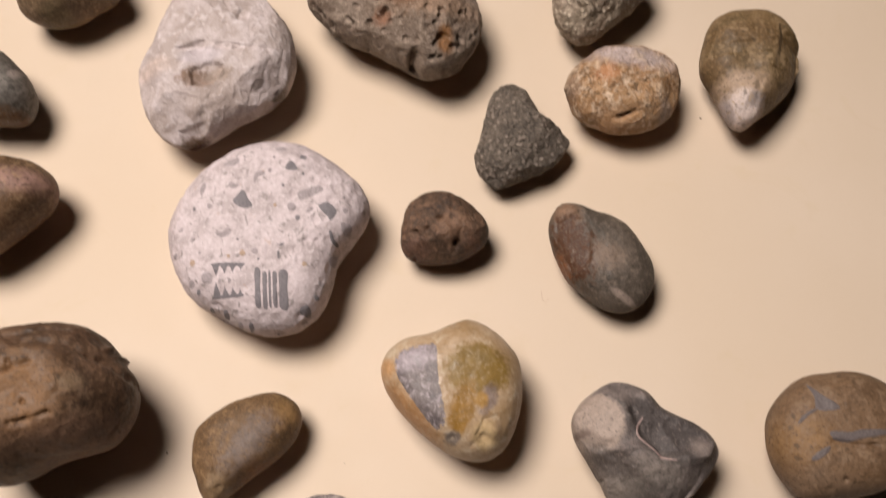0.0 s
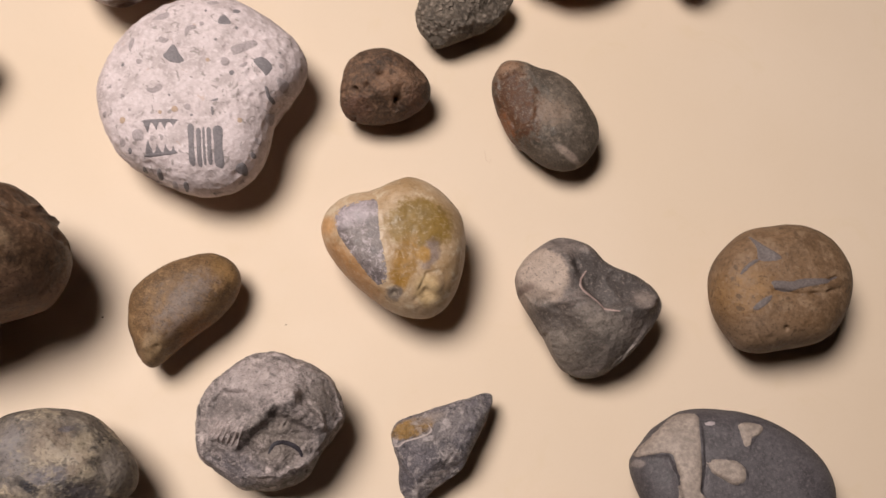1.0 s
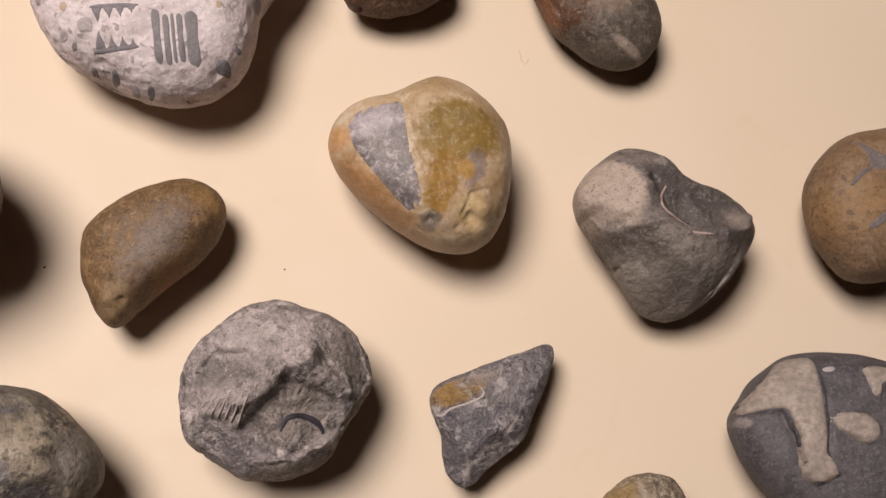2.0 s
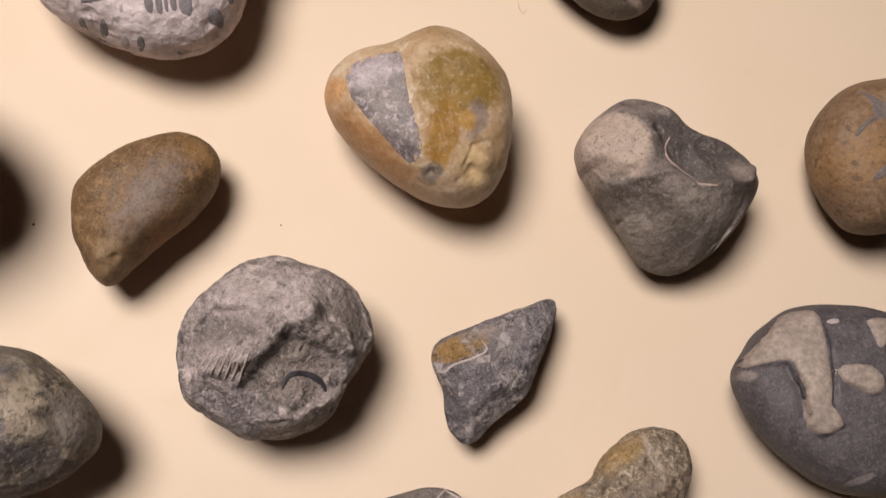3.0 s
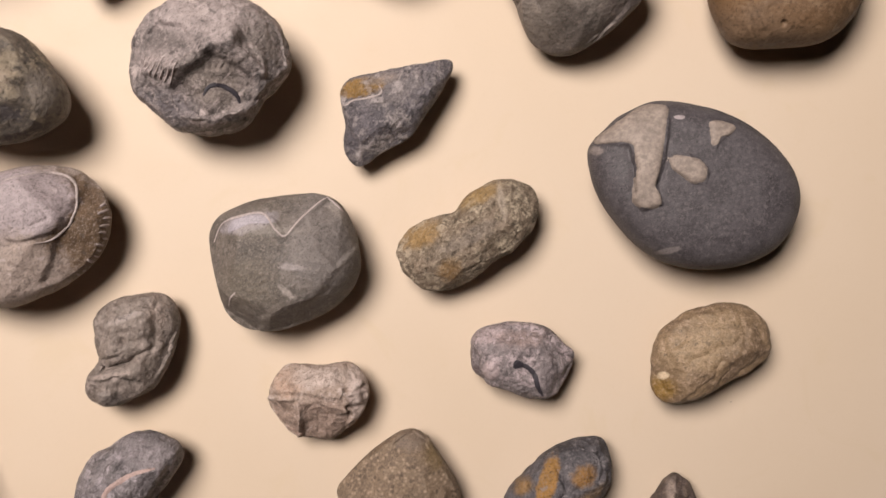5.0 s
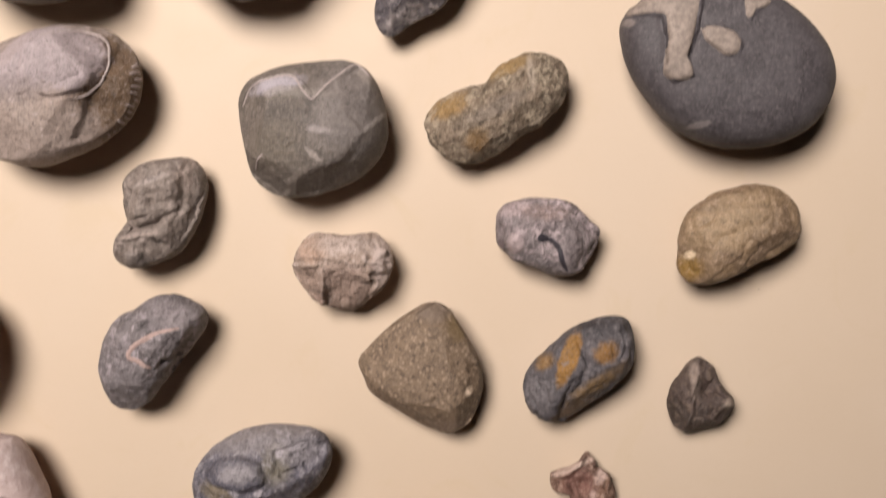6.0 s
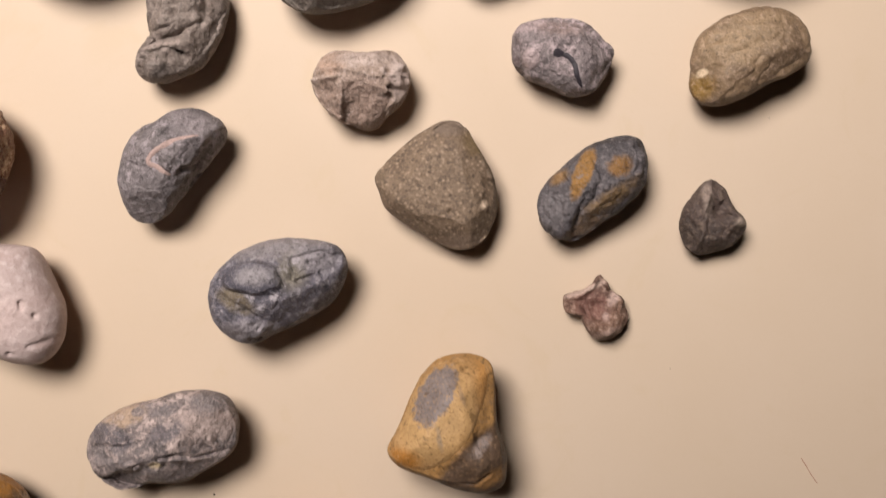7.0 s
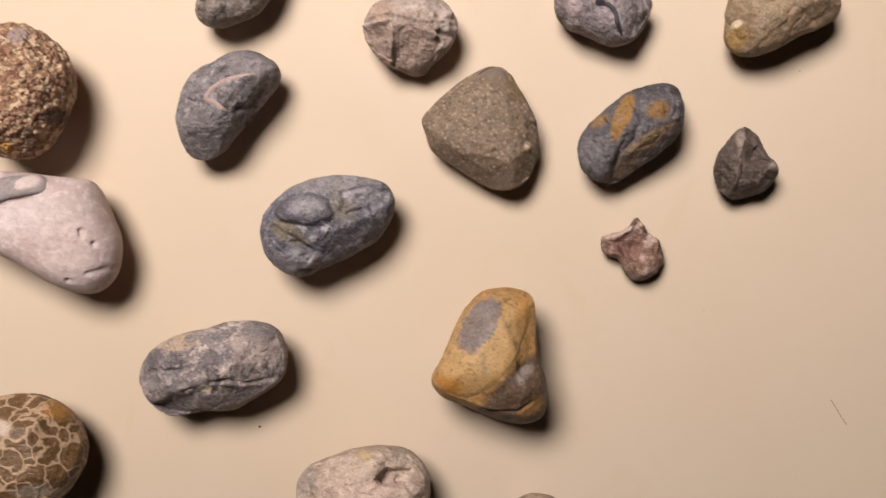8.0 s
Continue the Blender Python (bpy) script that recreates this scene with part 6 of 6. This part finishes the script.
stone("stone", "grey and pale mottled blocky stone", (-0.0137, -0.2061), [21.9, 23.2, 23.6, 23.1, 20.5, 17.6, 15.5, 13.7, 13.0, 13.4, 14.6, 16.6, 19.1, 22.0, 23.9, 23.5, 22.5, 20.7, 17.0, 14.7, 14.0, 14.3, 14.7, 15.2, 16.2, 18.5], 26, tones("756c6d", "988b8a", "c8b5b0"),
      grain=2.5, crown=0.65, seed=43, rough=(0.3, 8), patches=[(-12.1, 6.5, 7.3, 2.9, 21, "c5aa93", 0.30, 0.60, 0.95), (12.7, 8.7, 8.8, 5.4, 19, "baa6a0", 0.50, 1.60, 0.80), (-14.0, 0.3, 7.6, 3.9, 1, "6e676c", 0.12, 0.40, 1.00), (-13.5, -5.3, 5.8, 3.9, 9, "877f81", 0.50, 1.20, 0.80), (3.0, 5.0, 5.4, 2.7, 31, "756d71", 0.25, 0.90, 0.95), (0.5, 10.7, 4.9, 1.6, 19, "81787a", 0.40, 1.60, 0.90), (-7.4, 8.7, 2.1, 1.3, 9, "857b7c", 0.20, 0.40, 0.90), (13.7, 14.8, 5.9, 2.9, 9, "867e80", 0.50, 1.40, 0.70), (0.9, -5.7, 1.8, 1.2, 9, "d1bc99", 0.30, 0.80, 1.00), (1.1, -9.8, 14.6, 2.9, 17, "675f62", 0.60, 1.20, 0.60)], grooves=[([(-14.5, -13), (-8, -9.1), (0, -3.9), (8.5, -1.4)], 0.8, 0.9), ([(-1.5, 4.9), (6.1, 7.4)], 1.5, 0.9), ([(-13.5, -11.9), (-7.0, -8.7), (-0.8, -4.9), (6.7, -2.1)], 0.9, 0.9), ([(6.7, -2.1), (13.6, -1.9), (22.0, 1.0)], 0.8, 1.1), ([(-19.6, -4.4), (-14.1, -2.0), (-6.8, -1.3)], 0.7, 0.7), ([(-2.9, -3.6), (-5.7, 3.8)], 0.9, 0.7)], bumps=[(-13.6, 0.5, 5.8, 1.2), (14.5, 10.0, 6.8, 1.2)], ridges=(0.30, 6), style="crust", terraces=[([(-16.9, -14.4), (-7.9, -9.8), (1.9, -4.3), (12.5, -3.6), (24.2, 1.1), (25.2, -3.2), (16.8, -8.1), (7.1, -13.7), (-9.4, -16.4)], -2.8, 0.7, 0, 0.4), ([(-14.6, 5.9), (-9.5, 9.9), (-0.7, 12.6), (-5.1, 7), (-8.3, 2.6), (-13.8, 3.5)], -1.2, 0.5, 0, 0), ([(-20.7, 1.8), (-14.8, 4), (-8.6, 4.3), (-7.4, -0.1), (-19.7, -3.3)], 0.9, 0.5, 0, 0)])
it = stone("sliced_stone", "ochre stone with a flat cut face", (0.0744, -0.1888), [14.6, 13.5, 13.9, 15.5, 18.6, 22.8, 23.1, 22.4, 21.5, 19.4, 17.5, 16.2, 15.7, 16.1, 17.9, 21.5, 21.0, 18.9, 17.6, 17.6, 18.6, 20.3, 22.6, 23.5, 20.3, 17.4], 30, tones("503f31", "725a47", "937558"),
      grain=4, crown=0.4, seed=44, rough=(0.14, 9), worn=0.6, patches=[(-5.5, 6.0, 17.5, 25.0, -26, "ad8350", 0.08, 0.25, 1.00), (11.5, -11.0, 21.0, 11.0, 55, "5a4637", 0.12, 0.25, 1.00), (8.5, -2.2, 3.5, 1.7, 59, "978985", 0.50, 1.20, 0.70), (13.0, -12.0, 5.8, 2.3, 39, "9d7344", 0.50, 1.00, 0.90)], grooves=[([(10.3, 14.7), (9.4, 6.6), (6.3, -2.8), (0.4, -10.8)], 2.4, 0.4), ([(-2.7, -16.3), (3.1, -15.6), (8.7, -14.4), (12.3, -10.9)], 0.7, 1.4)], bumps=[(8.4, -1.6, 4.1, -2.6)], lean=(-1.5, 2.5))
inlay(it, "cut_face", [(-4.3, 21.4), (2.1, 22.7), (6.6, 20.9), (8.2, 15.4), (7.3, 8.1), (4.3, -1.1), (-1.2, -8.7), (-7.5, -13.1), (-14.9, -12.5), (-18.5, -9.1), (-18.1, -3.8), (-15.8, 2.6), (-13.2, 13.5), (-9, 19.1)], 1.2, cut_face, "flat ochre cut face with grey patch")
stone("coral_stone", "honeycombed brown and cream fossil coral stone", (-0.0681, -0.2418), [19.0, 19.4, 19.4, 19.1, 18.9, 18.7, 18.7, 18.7, 18.9, 19.6, 20.1, 19.6, 18.7, 18.0, 18.0, 18.5, 19.1, 19.1, 19.1, 19.4, 19.6, 19.6, 19.0, 18.5, 18.3, 18.5], 28, tones("755133", "a88969", "ccac90"),
      grain=3, crown=0.65, seed=45, rough=(0.22, 6), style="honeycomb", gloss=.4, patches=[(10.1, 17.1, 4.5, 3.5, -30, "b37b32", 0.50, 1.00, 0.80), (18.3, 12.2, 2.2, 5.3, 19, "ab7c40", 0.50, 1.00, 0.70), (-3.6, 8.6, 2.7, 2.2, 9, "dbc7b8", 0.50, 1.20, 0.70), (8.6, -9.0, 5.3, 2.2, 9, "9b8f85", 0.50, 1.20, 0.70)])
stone("stone", "pale tan stone with a small hollow", (0.0401, -0.2367), [20.7, 21.0, 21.1, 20.1, 18.4, 16.4, 15.0, 14.3, 14.0, 14.2, 15.0, 16.8, 19.7, 21.7, 21.7, 21.5, 20.1, 17.7, 15.7, 14.4, 13.8, 13.9, 14.7, 16.2, 18.1, 19.9], 26, tones("a48c7d", "cab2a1", "dfcabd"),
      grain=2.5, crown=0.6, seed=46, rough=(0.35, 8), bumps=[(6.5, 7.7, 2.7, -3.9), (10.7, 7.1, 1.4, -2.0), (-13.4, 5.0, 2.7, -1.3)], patches=[(-18.0, 0.6, 2.7, 5.3, -20, "998a81", 0.40, 1.20, 0.80), (10.3, 15.1, 6.2, 2.7, -6, "ad9a8d", 0.50, 1.20, 0.80), (-1.5, 12.3, 2.7, 1.4, 9, "bca279", 0.50, 1.00, 0.80), (1.4, 2.9, 10.7, 3.5, 9, "d5b7ab", 0.60, 1.20, 0.70), (6.9, 8.3, 3.6, 2.1, 9, "7f6a63", 0.50, 1.20, 0.50)], ridges=(0.30, 6), terraces=[([(3.1, 6.6), (6.4, 10.3), (13.9, 9.9), (12.4, 6.3), (6, 5.3)], -2.6, 0.7, 0, 0), ([(-17.8, 3.6), (-13.4, 9.5), (-1.7, 14.1), (12.3, 15.5), (18.6, 9.4), (20.3, -0.8), (-14.3, -6.4)], 0.8, 0.8, 0, 0)])
stone("stone", "small tan rounded stone on the table", (0.0962, -0.2365), [8.7, 9.1, 8.8, 8.1, 7.6, 7.1, 6.8, 6.6, 6.7, 6.9, 7.4, 8.1, 9.3, 9.4, 8.5, 7.9, 7.6, 7.5, 7.5, 7.2, 7.0, 7.0, 7.2, 7.6, 8.0, 8.3], 12, tones("7d6855", "a48d79", "c1aa97"),
      grain=2.5, crown=0.75, seed=47, rough=(0.22, 5))

# ---- crumbs and fibres on the table ----
crumb_dark = plain_material("crumb", "4b3a31", 0.3, 0.8, 0.3)
fibre_brown = plain_material("fibre", "b48570", 0.5, 0.7, 0.1)


def crumb(x, y, size):
    bm = bmesh.new()
    bmesh.ops.create_icosphere(bm, subdivisions=2, radius=size / 1000)
    for v in bm.verts:
        v.co *= 1 + 0.4 * noise.noise(v.co * 1500 + Vector((x * 900, y * 900, 0)))
        v.co.z = max(v.co.z * 0.6, -size / 2500)
    low = min(v.co.z for v in bm.verts)
    for v in bm.verts:
        v.co.z -= low
    ob = mesh_object("crumb", bm, crumb_dark, None, True)
    ob.location = (x, y, 0)
    return tagged(ob, "tiny dark grit crumb lying on the table", "crumb", "crumbs on the table")


for x, y, size in ((0.1236, 0.1808, 0.35), (-0.0711, 0.0460, 0.35), (-0.0093, 0.0438, 0.22), (0.1413, -0.1626, 0.18), (0.0017, -0.2241, 0.35), (0.1613, -0.0777, 0.18)):
    crumb(x, y, size)


def fibre(points, thick, material, label):
    curve = bpy.data.curves.new("fibre", "CURVE")
    curve.dimensions, curve.bevel_depth, curve.bevel_resolution = "3D", thick / 1000, 2
    line = curve.splines.new("POLY")
    line.points.add(len(points) - 1)
    for p, (x, y) in zip(line.points, points):
        p.co = (x, y, thick / 1000, 1)
    ob = new("fibre", curve)
    bpy.context.view_layer.update()
    data = bpy.data.meshes.new_from_object(ob.evaluated_get(bpy.context.evaluated_depsgraph_get()))
    bpy.data.objects.remove(ob)
    data.materials.append(material)
    return tagged(new("fibre", data), label, "fibre")


fibre([(0.1874, -0.1850), (0.1892, -0.1871), (0.1915, -0.1900), (0.1938, -0.1924)], 0.12, fibre_brown, "short thin reddish brown fibre on the table")
fibre([(0.0599, 0.1082), (0.0603, 0.1050), (0.0615, 0.1037), (0.0624, 0.1054)], 0.05, fibre_brown, "very thin curled hair on the table")
